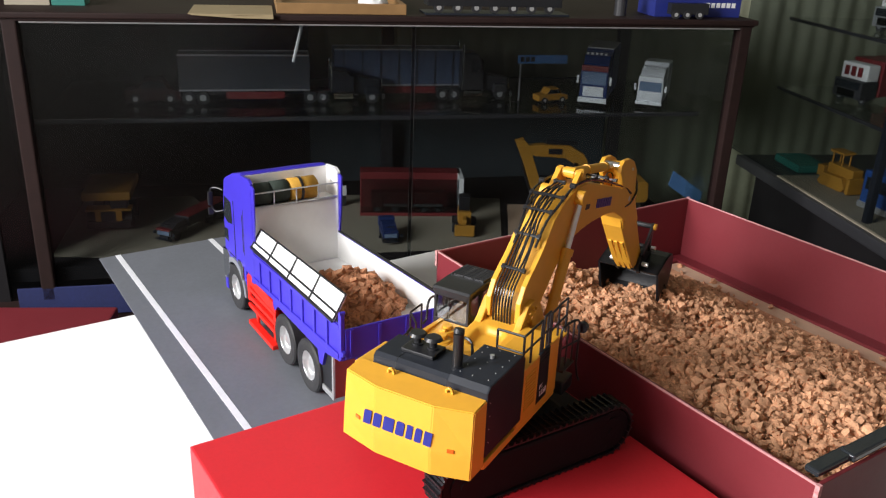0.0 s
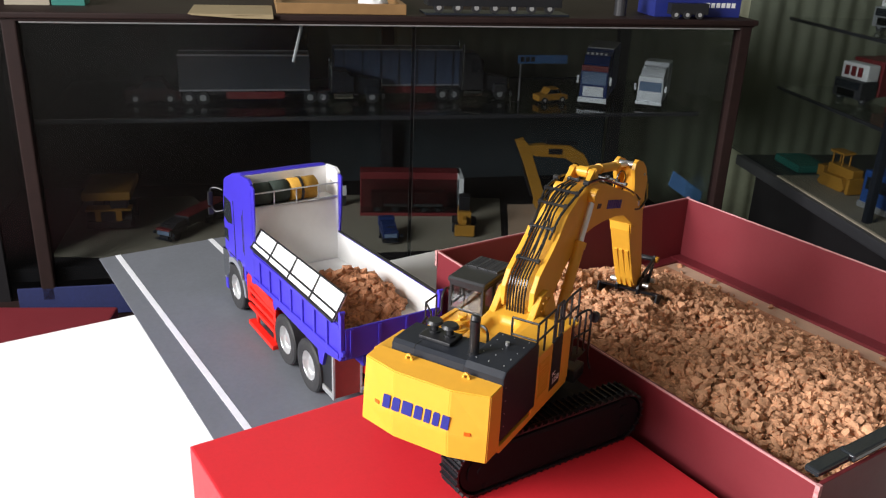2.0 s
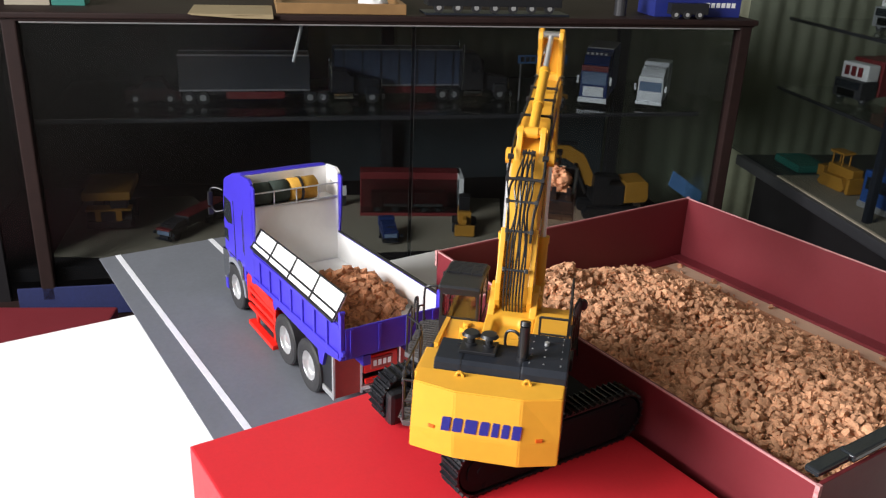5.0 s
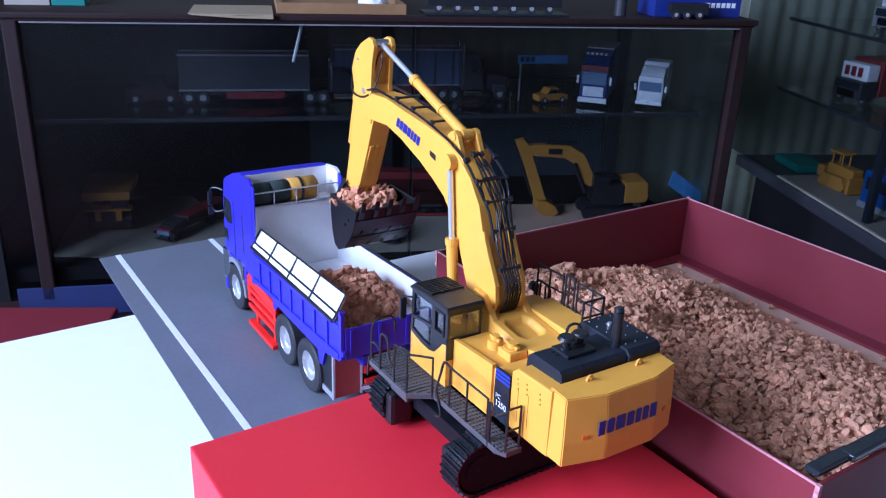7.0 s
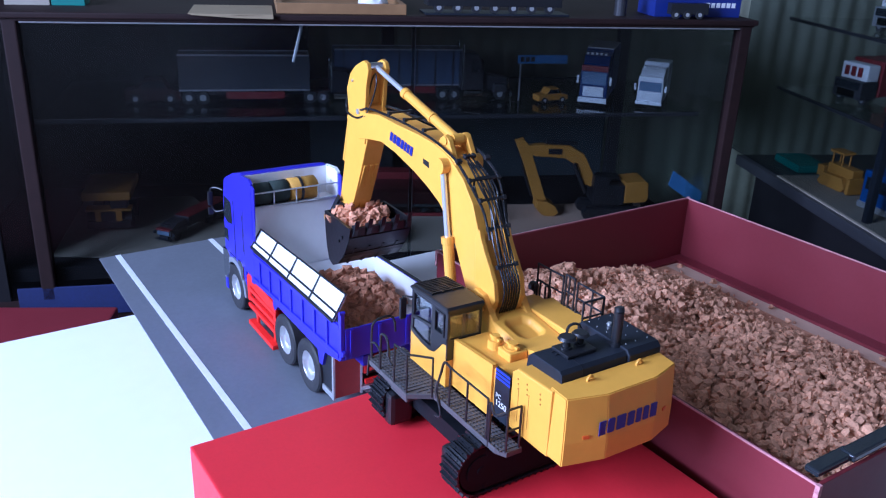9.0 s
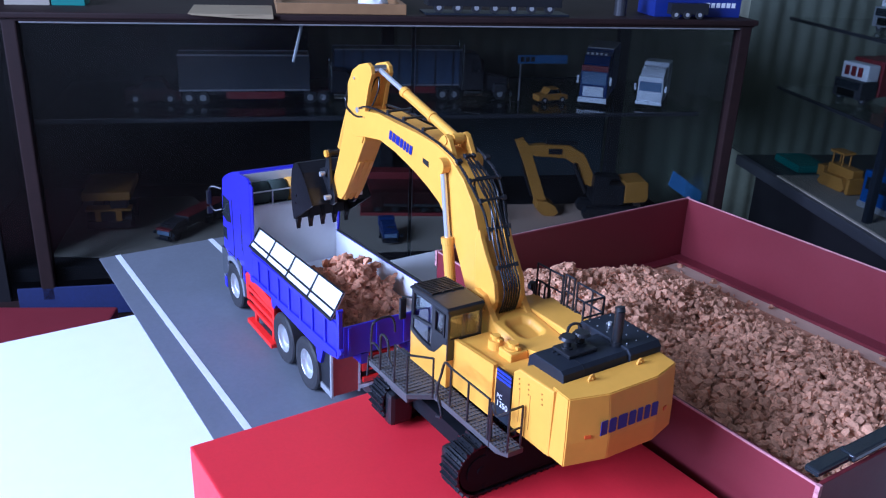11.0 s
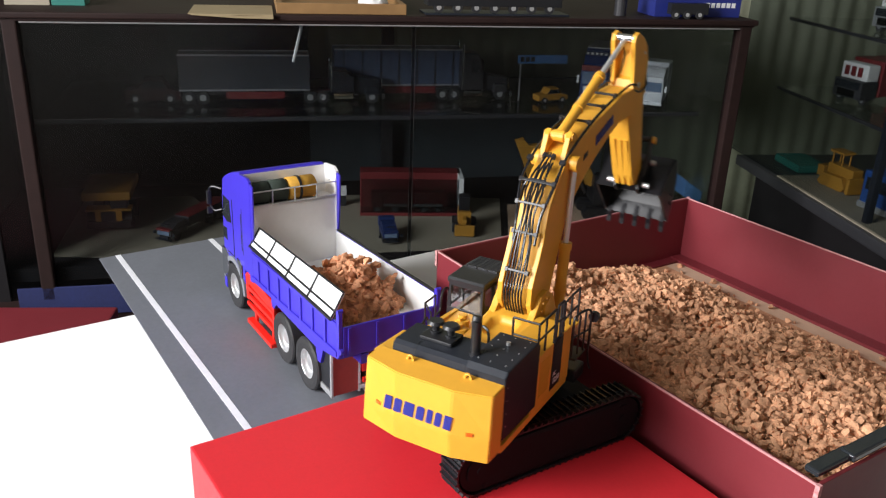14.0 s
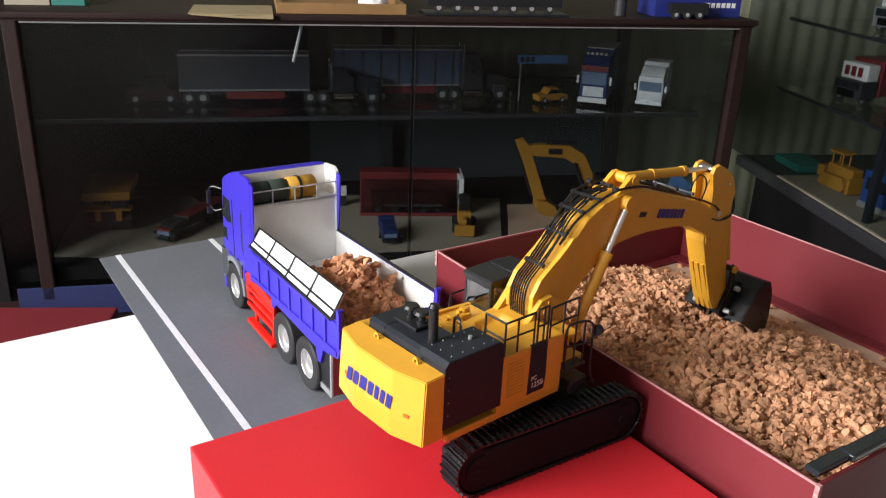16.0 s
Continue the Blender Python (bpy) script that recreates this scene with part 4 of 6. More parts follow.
def build_house():
    deck = B()
    box(deck, -74, 7, -33, 33, 37, 41.5, 1)
    box(deck, 6, 44, -17, 33, 37, 41.4, 1)
    box(deck, -50, -34, 14, 35.6, 41, 66, 1.2)
    house = part("house", deck, YELLOW, EXC, "yellow revolving upper body")

    def add(name, bm, material, label="", m=None, soft=False):
        return part(name, bm, material, house, label, m, soft=soft)

    # centre: sloped cover behind the boom foot, with its hollow
    bm = B()
    prism(bm, [(34, 41), (34, 62), (26, 73), (12, 75), (5, 72.5), (4, 64), (-31, 62), (-32, 69.5), (-38, 71), (-58, 73), (-58, 41)], -13.2, 13.5, bevel=0.5)
    add("centre_cover", bm, YELLOW)
    bm = B()
    nx, ny = 44, 32

    def dish(x, y):
        d = max(abs(x + 12.5) / 10.5, abs(y) / 9.0, math.hypot((x + 12.5) / 10.5, y / 9.0) * 0.86)
        lie = 72.4 - 0.115 * (5 - x) + (0.02 * (x + 24) ** 2 if x < -24 else 0.0)
        return lie - 3.6 * min(1.0, max(0.0, (1.0 - d) / 0.28)) ** 1.5

    grid = [[bm.verts.new((5 - 37 * i / nx, -13.2 + 26.7 * k / ny, dish(5 - 37 * i / nx, -13.2 + 26.7 * k / ny))) for k in range(ny + 1)] for i in range(nx + 1)]
    for i in range(nx):
        for k in range(ny):
            bm.faces.new((grid[i][k], grid[i][k + 1], grid[i + 1][k + 1], grid[i + 1][k]))
    for k in (0, ny):
        low = [bm.verts.new((row[k].co.x, row[k].co.y, 61)) for row in grid]
        for i in range(nx):
            bm.faces.new((grid[i][k], grid[i + 1][k], low[i + 1], low[i]))
    bmesh.ops.recalc_face_normals(bm, faces=bm.faces)
    add("cover_top", bm, YELLOW, "yellow sloped cover with a shallow hollow", soft=True)
    for y0, y1 in ((-13.6, -9.6), (9.6, 13.6)):
        add("boom_bracket", prism(B(), [(36, 41), (35, 62), (25, 79), (17, 84), (9, 83), (1, 74), (-6, 68), (-8, 41)], y0, y1, bevel=0.7), YELLOW)
    bm = B()
    rod(bm, (FOOT[0], -15.5, FOOT[1]), (FOOT[0], 15.5, FOOT[1]), 4.2, 20)
    for k in range(8):
        a = math.radians(45 * k)
        for y in (-14.2, 14.2):
            rod(bm, (FOOT[0] + 6 * math.cos(a), y - 0.6, FOOT[1] + 6 * math.sin(a)), (FOOT[0] + 6 * math.cos(a), y + 0.6, FOOT[1] + 6 * math.sin(a)), 0.9, 8)
    add("foot_pin", bm, YELLOW, "yellow pin boss with bolt ring")
    # left body: tank and filler caps in front, higher housing behind
    bm = B()
    box(bm, -34, 1.2, 13.5, 35.8, 41, 65.0, 1.0)
    prism(bm, [(1.4, 37), (1.4, 65.4), (-34, 67.5), (-34, 37)], 34.2, 36.6)
    add("tank", bm, YELLOW, "yellow side tank")
    bm = B()
    for x, y, r in ((-16, 22, 4.2), (-27, 19, 4.8)):
        rod(bm, (x, y, 64), (x, y, 70), r, 20)
        rod(bm, (x, y, 70), (x, y, 72.5), r * 0.55, 12)
        box(bm, x - r, x + r, y - 1, y + 1, 70, 71.5, 0.3)
    box(bm, -33, -22, 13.6, 25, 64, 69.5, 1)
    add("filler_cap", bm, YELLOW)
    bm = B()
    prism(bm, [(-50, 41), (-50, 72), (-54, 75.5), (-80, 76.5), (-80, 41)], 12, 36.6, bevel=1.0)
    add("rear_housing", bm, YELLOW)
    bm = B()
    for x, z in ((-55, 70.5), (-62, 71), (-72, 71)):
        for k in range(3):
            rod(bm, (x - 0.3 * k, 36.5, z - 2.6 * k), (x - 0.3 * k, 36.9, z - 2.6 * k), 0.5, 8)
    for x in (-56, -64):
        box(bm, x - 0.15, x + 0.15, 36.5, 36.75, 47, 66)
    add("rivet_row", bm, DULLYELLOW)
    # badge panels with stripes
    for y, sgn, x0, x1, zt in ((36.9, 1, -50, -37, 68.5), (-33.8, -1, -19.5, -6.0, 73.4)):
        pb = B()
        low_z = 40 if sgn > 0 else 44.5
        prism(pb, [(x0, low_z), (x1 - 1, low_z), (x1, 52), (x1 - 0.5, zt), (x0 + 1.0, zt)], min(y, y - sgn * 1.2), max(y, y - sgn * 1.2))
        pan = add("badge_panel", pb, GREY, "dark badge panel with stripes and white number")
        for k in range(3):
            z = zt - 1.6 - 2.2 * k
            part("stripe", prism(B(), [(x0 + 0.5, z), (x1 - 0.7, z), (x1 - 0.7, z + 1.2), (x0 + 0.5, z + 1.2)], min(y, y + sgn * 0.25), max(y, y + sgn * 0.25)),
                 STRIPE if sgn > 0 else GREY, pan, "thin stripe")
        face = Matrix.Rotation(math.pi if sgn > 0 else 0.0, 4, "Z") @ Matrix.Rotation(math.pi / 2, 4, "X")
        cx = (x0 + x1) / 2
        writing("1250", 0.0046, WHITE, pan, Matrix.Translation((cx / 1000, (y + sgn * 0.3) / 1000, 0.0492)) @ face, label="white model number")
        writing("PC", 0.0036, WHITE, pan, Matrix.Translation(((cx + sgn * 2.5) / 1000, (y + sgn * 0.3) / 1000, 0.0533)) @ face, label="white model letters")
    # right body
    bm = B()
    prism(bm, [(-41, 41), (-41, 72.6), (5.4, 73.0), (6.4, 72), (6.4, 41)], -33.6, -13.5, bevel=0.8)
    prism(bm, [(6.0, 41), (6.0, 70.5), (19, 69.5), (20, 66), (21, 60), (21, 44)], -24.0, -13.5, bevel=0.6)
    add("right_housing", bm, YELLOW)
    bm = B()
    for k in range(11):
        z = 48 + 1.9 * k
        prism(bm, [(-35, z), (-22.5, z), (-22.5, z + 0.8), (-35, z + 0.8)], -34.0, -33.4)
    add("louvre", bm, YELLOW)
    bm = B()
    box(bm, 6, 20, -33.0, -14, 68.0, 69.6, 0.4)
    add("step", bm, YELLOW)
    # black engine hood
    hood = B()
    prism(hood, [(-77, 74), (-76, 80.4), (-74, 82), (-54, 82), (-50.5, 79), (-50, 72), (-77, 72)], -13, 28.2, bevel=0.5)
    prism(hood, [(-78, 46.5), (-77.6, 80.6), (-75.2, 83.2), (-42, 83.6), (-38.8, 81), (-39.2, 46)], -34.6, -13.2, bevel=0.8)
    hd = add("engine_hood", hood, GREY, "charcoal black engine hood")
    bm = B()
    for y in (15.5, -13.1):
        prism(bm, [(-77.15, 73), (-76.1, 80.6), (-74, 82.2), (-54, 82.2), (-54, 81.9), (-74, 81.9)], y - 0.15, y + 0.15)
    box(bm, -58.5, -57.5, 2, 20, 82, 82.5)
    box(bm, -61.5, -60.5, 2, 20, 82, 82.4)
    part("seam", bm, BLACK, hd)
    bm = B()
    box(bm, -68, -55.5, 0, 18, 82, 84.0, 0.5)
    part("intake_base", bm, BLACK, hd)
    bm = B()
    for x in (-71, -64, -57, -50, -44):
        for y in (-31, -23, -16.5):
            rod(bm, (x, y, 83.2), (x, y, 83.8), 0.26, 8)
    for z in (75, 68, 61, 54):
        rod(bm, (-75, -34.9, z), (-75, -34.4, z), 0.24, 8)
    rod(bm, (-52, -23, 83), (-52, -23, 85.2), 1.1, 10)
    part("bolt_head", bm, STEEL, hd, "small bright bolt heads")
    for y in (13.1, 4.4):
        bm = B()
        rod(bm, (-60.5, y, 83), (-60.5, y, 88.3), 1.9, 16)
        rod(bm, (-60.5, y, 83.8), (-60.5, y, 85.0), 2.9, 16)
        rod(bm, (-60.5, y, 87.6), (-60.5, y, 89.0), 2.0, 24, 4.6)
        rod(bm, (-60.5, y, 89.0), (-60.5, y, 90.4), 4.6, 24, 3.6)
        part("air_intake", bm, BLACK, hd, "black mushroom air intake")
    bm = B()
    rod(bm, (-67.5, -13, 81.5), (-67.5, -13, 84), 3.0, 20)
    rod(bm, (-67.5, -13, 84), (-67.5, -13, 100.5), 2.5, 20)
    rod(bm, (-67.5, -13, 100.5), (-66.9, -13, 102.6), 2.6, 20, 2.4)
    part("exhaust_pipe", bm, BLACK, hd, "black exhaust stack")
    bm = B()
    tube(bm, smooth_path([(-46, -9, 73), (-46, -9, 83), (-45, -5.5, 85.5), (-44, -2, 83), (-44, -2, 73)], 4), 0.75)
    part("grab_handle", bm, BLACK, hd)
    # counterweight
    cw = B()
    top = [(-77, 35.2), (-88.5, 35.0), (-93.7, 14.6), (-93.7, -16.0), (-88.5, -34.0), (-77, -34.2)]
    zt = [77.4, 76.5, 76.4, 76.6, 76.5, 77.4]
    low = [(-77, 35.8), (-89.8, 35.8), (-96.0, 14.4), (-96.0, -16.2), (-89.8, -34.4), (-77, -34.4)]
    foot_ = [(-77, 36.2), (-90.2, 36.2), (-95.5, 14.0), (-95.5, -16.4), (-90.0, -34.2), (-77, -34.2)]
    rows = [[cw.verts.new((x, y, z)) for (x, y), z in zip(top, zt)], [cw.verts.new((x, y, 54)) for x, y in low], [cw.verts.new((x, y, 41.5)) for x, y in foot_]]
    for a, b in zip(rows, rows[1:]):
        for k in range(6):
            cw.faces.new((a[k], b[k], b[(k + 1) % 6], a[(k + 1) % 6]))
    cw.faces.new(rows[0])
    cw.faces.new(rows[-1][::-1])
    bmesh.ops.recalc_face_normals(cw, faces=cw.faces)
    bmesh.ops.bevel(cw, geom=list(cw.edges), offset=0.5, segments=2, affect="EDGES")
    cwo = add("counterweight", cw, YELLOW, "faceted yellow counterweight")
    for y in (25.1, -25.1):
        a = math.degrees(math.atan2(7.1, 21.5)) * (-1 if y > 0 else 1)
        part("reflector", box(B(), -0.4, 0.4, -1.6, 1.6, -0.9, 0.9, 0.2), ORANGE, cwo, "small red reflector", mm(-92.9, y, 56.0, 0, 0, a))
    for y in (14.8, -16.8):
        bm = B()
        for s in range(9):
            a0 = math.radians(20 * s + 10)
            a1 = math.radians(20 * s + 30)
            if s < 8:
                rod(bm, (-81, y + 1.5 * math.cos(a0), 77.6 + 1.9 * math.sin(a0)), (-81, y + 1.5 * math.cos(a1), 77.6 + 1.9 * math.sin(a1)), 0.7, 8)
        box(bm, -81.6, -80.4, y - 2.2, y - 0.9, 75.5, 78.2, 0.2)
        box(bm, -81.6, -80.4, y + 0.9, y + 2.2, 75.5, 78.2, 0.2)
        part("lifting_eye", bm, YELLOW, cwo)
    face = Matrix.Rotation(-math.pi / 2, 4, "Z") @ Matrix.Rotation(math.pi / 2, 4, "X")
    logo_blocks(cwo, Matrix.Translation((-0.09585, 0.0012, 0.0566)) @ face @ Matrix.Rotation(radians(-5.6), 4, "X"), 38.0, 7.0, LOGO)
    # cab
    curve = [(2.0, 63.0), (6.0, 61.6), (10.0, 57.0), (14.0, 53.0), (19.0, 51.8), (27.0, 52.4), (34.0, 53.8), (39.4, 55.4)]
    cab = B()
    box(cab, 1.8, 39.4, 19, 39.8, 36.5, 42, 0.6)
    prism(cab, [(1.8, 36.5), *curve, (39.4, 36.5)], 39.6, 41.0, bevel=0.3)
    box(cab, 1.8, 3.2, 19, 40, 42, 53, 0.3)
    cb = add("cab", cab, YELLOW, "operator's cab with yellow skirt and black frame")
    fr = B()
    for y0, y1 in ((39.4, 41.0), (18.8, 20.4)):
        prism(fr, [(1.6, 62.0), (4.6, 61.5), (4.0, 82), (1.4, 82)], y0, y1, bevel=0.3)
        prism(fr, [(15.0, 53.0), (18.0, 52.6), (17.6, 82), (14.6, 82)], y0, y1, bevel=0.3)
        prism(fr, [(37.4, 55.0), (39.6, 55.4), (38.8, 82), (36.2, 82)], y0, y1, bevel=0.3)
        box(fr, 2, 39, y0, y1, 79.6, 82.2, 0.3)
    lift = [(x, z + 2.6) for x, z in curve]
    prism(fr, curve + lift[::-1], 39.7, 41.3)
    prism(fr, [(2.0, 63.0), (6.0, 61.6), (10.0, 57.0), (14.0, 53.0), (16.0, 52.6), (16.0, 66.0), (2.0, 66.0)], 39.8, 41.2)
    prism(fr, [(17.0, 66.4), (37.6, 64.0), (37.6, 65.6), (17.0, 68.0)], 39.8, 41.2)
    box(fr, 1.4, 2.8, 19, 41, 53, 65.6, 0.3)
    box(fr, 1.2, 2.4, 20, 40, 79.4, 82, 0.3)
    box(fr, 2, 39, 18.8, 20.0, 42, 58, 0.3)
    box(fr, 38.0, 39.2, 19, 41, 44, 52, 0.3)
    box(fr, 5, 36, 21, 38, 42, 45)
    part("cab_frame", fr, BLACK, cb, "black cab frame")
    rf = B()
    prism(rf, [(0.8, 81.6), (0.6, 83.4), (1.8, 84.6), (20, 84.9), (38.6, 83.6), (40.0, 82.4), (39.8, 81.4)], 18.0, 42.0, bevel=0.9)
    part("cab_roof", rf, BLACK, cb, "glossy black cab roof")
    for k in range(9):
        x = 19.5 + 2.1 * k
        part("guard_slat", box(B(), x, x + 0.8, 19.5, 40.5, 84.0 - 0.03 * k, 85.9 - 0.11 * k), BLACK, cb)
    for y in (20.0, 26.7, 33.4, 40.0):
        part("guard_rail", prism(B(), [(18.8, 84.0), (18.8, 85.8), (38, 84.6), (38, 83.2)], y - 0.45, y + 0.45), BLACK, cb)
    for nm, x0, x1, y0, y1, z0, z1 in (("side_window", 4.2, 15, 40.3, 40.5, 66, 79.8), ("door_window", 17.6, 37.4, 40.3, 40.5, 54, 79.8),
                                       ("rear_window", 1.8, 2.1, 20.4, 39.5, 65.4, 79.6), ("front_window", 38.4, 38.7, 20.4, 39.5, 52, 79.8),
                                       ("right_window", 4, 37, 19.2, 19.5, 58, 79.8)):
        part(nm, box(B(), x0, x1, y0, y1, z0, z1), CABGLASS, cb, "smoky clear pane")
    wf = B()
    for z in (66.0, 78.6):
        box(wf, 4.6, 14.6, 40.6, 41.5, z, z + 1.2, 0.2)
    for x in (4.6, 13.4):
        box(wf, x, x + 1.2, 40.6, 41.5, 66.0, 79.8, 0.2)
    part("window_frame", wf, BLACK, cb)
    st = B()
    box(st, 14, 26, 25, 35, 45, 53, 1.5)
    box(st, 11, 15, 25, 35, 52, 72, 1.5)
    box(st, 29, 35, 23, 27, 44, 58, 1)
    part("seat", st, GREY, cb, "dark operator seat")
    mi = B()
    tube(mi, [(38, 41, 76), (42, 45, 76), (42, 45, 66)], 0.6)
    box(mi, 41, 43, 43, 47, 62, 75, 0.6)
    part("mirror", mi, BLACK, cb)
    # left walkway
    wk = B()
    prism(wk, [(-62, 36.7), (-62, 46), (-56, 49), (0, 49), (8, 62), (50, 62), (54, 56), (54, 36.7)], 32.5, 35.5, axis="z", bevel=0.3)
    box(wk, -40, -36, 36.7, 47, 27, 33, 0.6)
    box(wk, 14, 40, 40, 58, 25, 33, 1.2)
    walkway = add("walkway", wk, MESHGREY, "dark grey chequered walkway")
    gr = B()
    for k in range(39):
        x = -60 + 3.0 * k
        hi = 48.4 if x < 1 else min(61, 48.4 + (x - 1) * 1.5)
        if x < 53:
            box(gr, x, x + 0.9, 37, hi, 35.5, 36.0)
    for k in range(6):
        y = 38.5 + 2.0 * k
        box(gr, -60, 52, y, y + 0.5, 35.5, 35.9)
    for k in range(6):
        y = 50 + 2.0 * k
        box(gr, 12, 52, y, y + 0.5, 35.5, 35.9)
    part("tread_grid", gr, MESHGREY, walkway)
    rails("rail", walkway, [(-61, 38), (-61, 46)], 35, 59, mid=True)
    bm = B()
    tube(bm, smooth_path([(-50, 48, 58), (-54, 48.4, 53), (-61, 46, 58)], 4), 0.75)
    for x in (-50,):
        tube(bm, [(x, 48.4, 33), (x, 48.4, 58)], 0.9)
    part("rail", bm, BLACK, walkway)
    rails("rail", walkway, [(-48, 48.4), (-30, 48.4), (-14, 48.4)], 35, 59, mid=False)
    bm = B()
    tube(bm, smooth_path([(-14, 48.4, 59), (-9, 49, 60), (-6, 49, 52), (-4, 50, 40), (-9, 50, 28), (-5, 51, 26)], 3), 0.75)
    part("rail", bm, BLACK, walkway)
    rails("rail", walkway, [(-1, 51), (9, 61), (22, 61.4)], 35, 59, mid=False)
    bm = B()
    tube(bm, smooth_path([(38, 61.4, 34), (38, 61.4, 52), (37, 61.4, 58), (32, 61.4, 59), (29, 61.4, 55), (28, 61.4, 47), (24, 61.4, 45)], 4), 0.75)
    tube(bm, smooth_path([(51, 60, 34), (51, 60, 54), (50, 58, 60), (50, 50, 61), (50, 46, 58), (50, 45, 50)], 4), 0.75)
    tube(bm, smooth_path([(38, 61.4, 47), (44, 61.4, 49), (51, 60, 46)], 4), 0.65)
    part("rail", bm, BLACK, walkway)
    ld = B()
    for y in (52, 60):
        tube(ld, [(54, y, 36), (56, y, 22)], 0.7)
    for z in (24, 28, 32):
        tube(ld, [(55.4, 52, z), (55.4, 60, z)], 0.6)
    part("ladder", ld, BLACK, walkway)
    # right-hand rails and front step frame
    rails("guard_rail", house, [(-37, -32.4), (-28, -32.4), (-16, -32.4)], 72.5, 91)
    rails("guard_rail", house, [(-13.5, -32.4), (-9, -32.4), (-6, -32.4)], 72.5, 92)
    rails("guard_rail", house, [(-4, -32.4), (7, -31.8), (18, -31.8)], 69.5, 90)
    rails("guard_rail", house, [(-37, -18), (-37, -32.4)], 72.5, 91)
    bm = B()
    tube(bm, smooth_path([(8, -33.6, 56), (8, -33.8, 74), (11, -34.5, 77), (20, -36, 77), (25, -37, 74), (26, -37, 66), (26, -37, 50)], 4), 0.7)
    for x, y in ((8.4, -33.8), (14, -35), (20, -36)):
        tube(bm, [(x, y, 52), (x, y, 76)], 0.6)
    tube(bm, [(8, -33.8, 64), (26, -37, 63)], 0.6)
    box(bm, 7, 22, -37, -30, 51, 52.2)
    add("step_frame", bm, BLACK, "black wire step frame")
    blk = B()
    box(blk, 12, 26, -36, -24, 34, 42, 1.2)
    add("step_block", blk, BLACK, "black front step block")
    ladder = B()
    tube(ladder, smooth_path([(26, -37, 50), (27, -37.5, 42), (30, -38, 36)], 3), 0.6)
    add("step_rail", ladder, BLACK)
    lamp = B()
    rod(lamp, (27, -38, 70), (30, -38, 70), 3.0, 14)
    add("work_lamp", lamp, BLACK)
    return house


HOUSE = build_house()


def build_boom():
    body = B()
    low = [(20, 66), (29, 71), (35, 85), (42, 101), (49, 113), (59, 124.5), (72, 132), (86, 138.5), (110, 147.5), (128, 152), (148, 151.5), (160, 150)]
    up = [(168, 153), (169.5, 160), (163, 166), (150, 168.5), (129, 169), (107, 165.5), (80, 162.0), (62, 158.6), (47, 153.0), (33, 142.5), (23.5, 129.5),
          (18, 113), (14, 98), (9, 86), (7.5, 76), (11, 67)]
    prism(body, low + up, -8.8, 8.8, bevel=0.5)
    for y in (-10.4, 7.4):
        prism(body, [(6, 70), (1.5, 80), (2.5, 90), (6.5, 98), (10.5, 105), (14.2, 113), (15.6, 118), (20, 112), (20, 84), (14, 70)], y, y + 3.0, bevel=0.5)
    boom = part("boom", body, YELLOW, EXC, "long bent yellow boom")
    bm = B()
    for y in (-10.6, 10.6):
        rod(bm, (BOOM_EYE[0], y - 3.2, BOOM_EYE[1]), (BOOM_EYE[0], y + 3.2, BOOM_EYE[1]), 4.6, 20)
    part("cylinder_boss", bm, YELLOW, boom)
    bm = B()
    for y in (-7.9, 4.9):
        prism(bm, [(37, 142), (43, 152), (48.5, 162.6), (52.2, 165.2), (56, 163.6), (61, 159), (68, 158), (60, 146)], y, y + 3.0, bevel=0.4)
    rod(bm, (BRACKET[0], -8.6, BRACKET[1]), (BRACKET[0], 8.6, BRACKET[1]), 2.6, 16)
    part("cylinder_bracket", bm, YELLOW, boom)
    bm = B()
    prism(bm, [(69, 143.5), (75.5, 145.5), (75.5, 148.6), (69, 147)], -9.0, 9.0)
    part("slot", bm, BLACK, boom, "small dark slot")
    # hoses over the back of the boom, held by clamp bars
    lane = [(9, 66), (3.5, 76), (1.5, 86), (6, 97), (11.5, 112), (16.5, 127), (22.5, 137), (30, 144.5), (38, 150.0), (44, 153.6)]
    for k in range(7):
        y = -5.1 + 1.7 * k
        hs = B()
        last = 10 if k in (1, 3, 5) else (8 if k % 2 else 9)
        squeeze = (1.0, 1.0, 1.0, 1.0, 1.0, 0.62, 0.9, 0.8, 0.62, 0.55)
        pts = [(x - 1.6 + 0.5 * math.sin(2.1 * k + 1.7 * i) * (i > 3), y * squeeze[i] + 0.5 * math.sin(3.3 * k + 2.0 * i) * (i > 3), z + 0.9) for i, (x, z) in enumerate(lane[:last])]
        tube(hs, smooth_path(pts, 4), 0.55)
        part("hose", hs, TRACKBLACK, boom, "thin black hose")
    for y in (-1, 1):
        hs = B()
        tube(hs, smooth_path([(11, y * 6.4, 112), (16, y * 7.0, 127), (21.5, y * 9.0, 137), (28, y * 10.0, 145), (37, y * 9.6, 151.6), (46, y * 9.8, 156), (62, y * 9.6, 161.2), (90, y * 8.0, 165.8),
                              (125, y * 7.4, 170.0), (146, y * 7.4, 171.4), (154, y * 9.0, 170)], 5), 0.8)
        part("hose", hs, TRACKBLACK, boom, "thin black hose")
    hs = B()
    tube(hs, smooth_path([(24, -5, 141.5), (26, -4.2, 143.5), (26, 0, 143.8), (26, 5, 143.5), (24, 7.5, 140), (20, 8.0, 134)], 4), 0.65)
    part("hose", hs, TRACKBLACK, boom, "black cross hose")
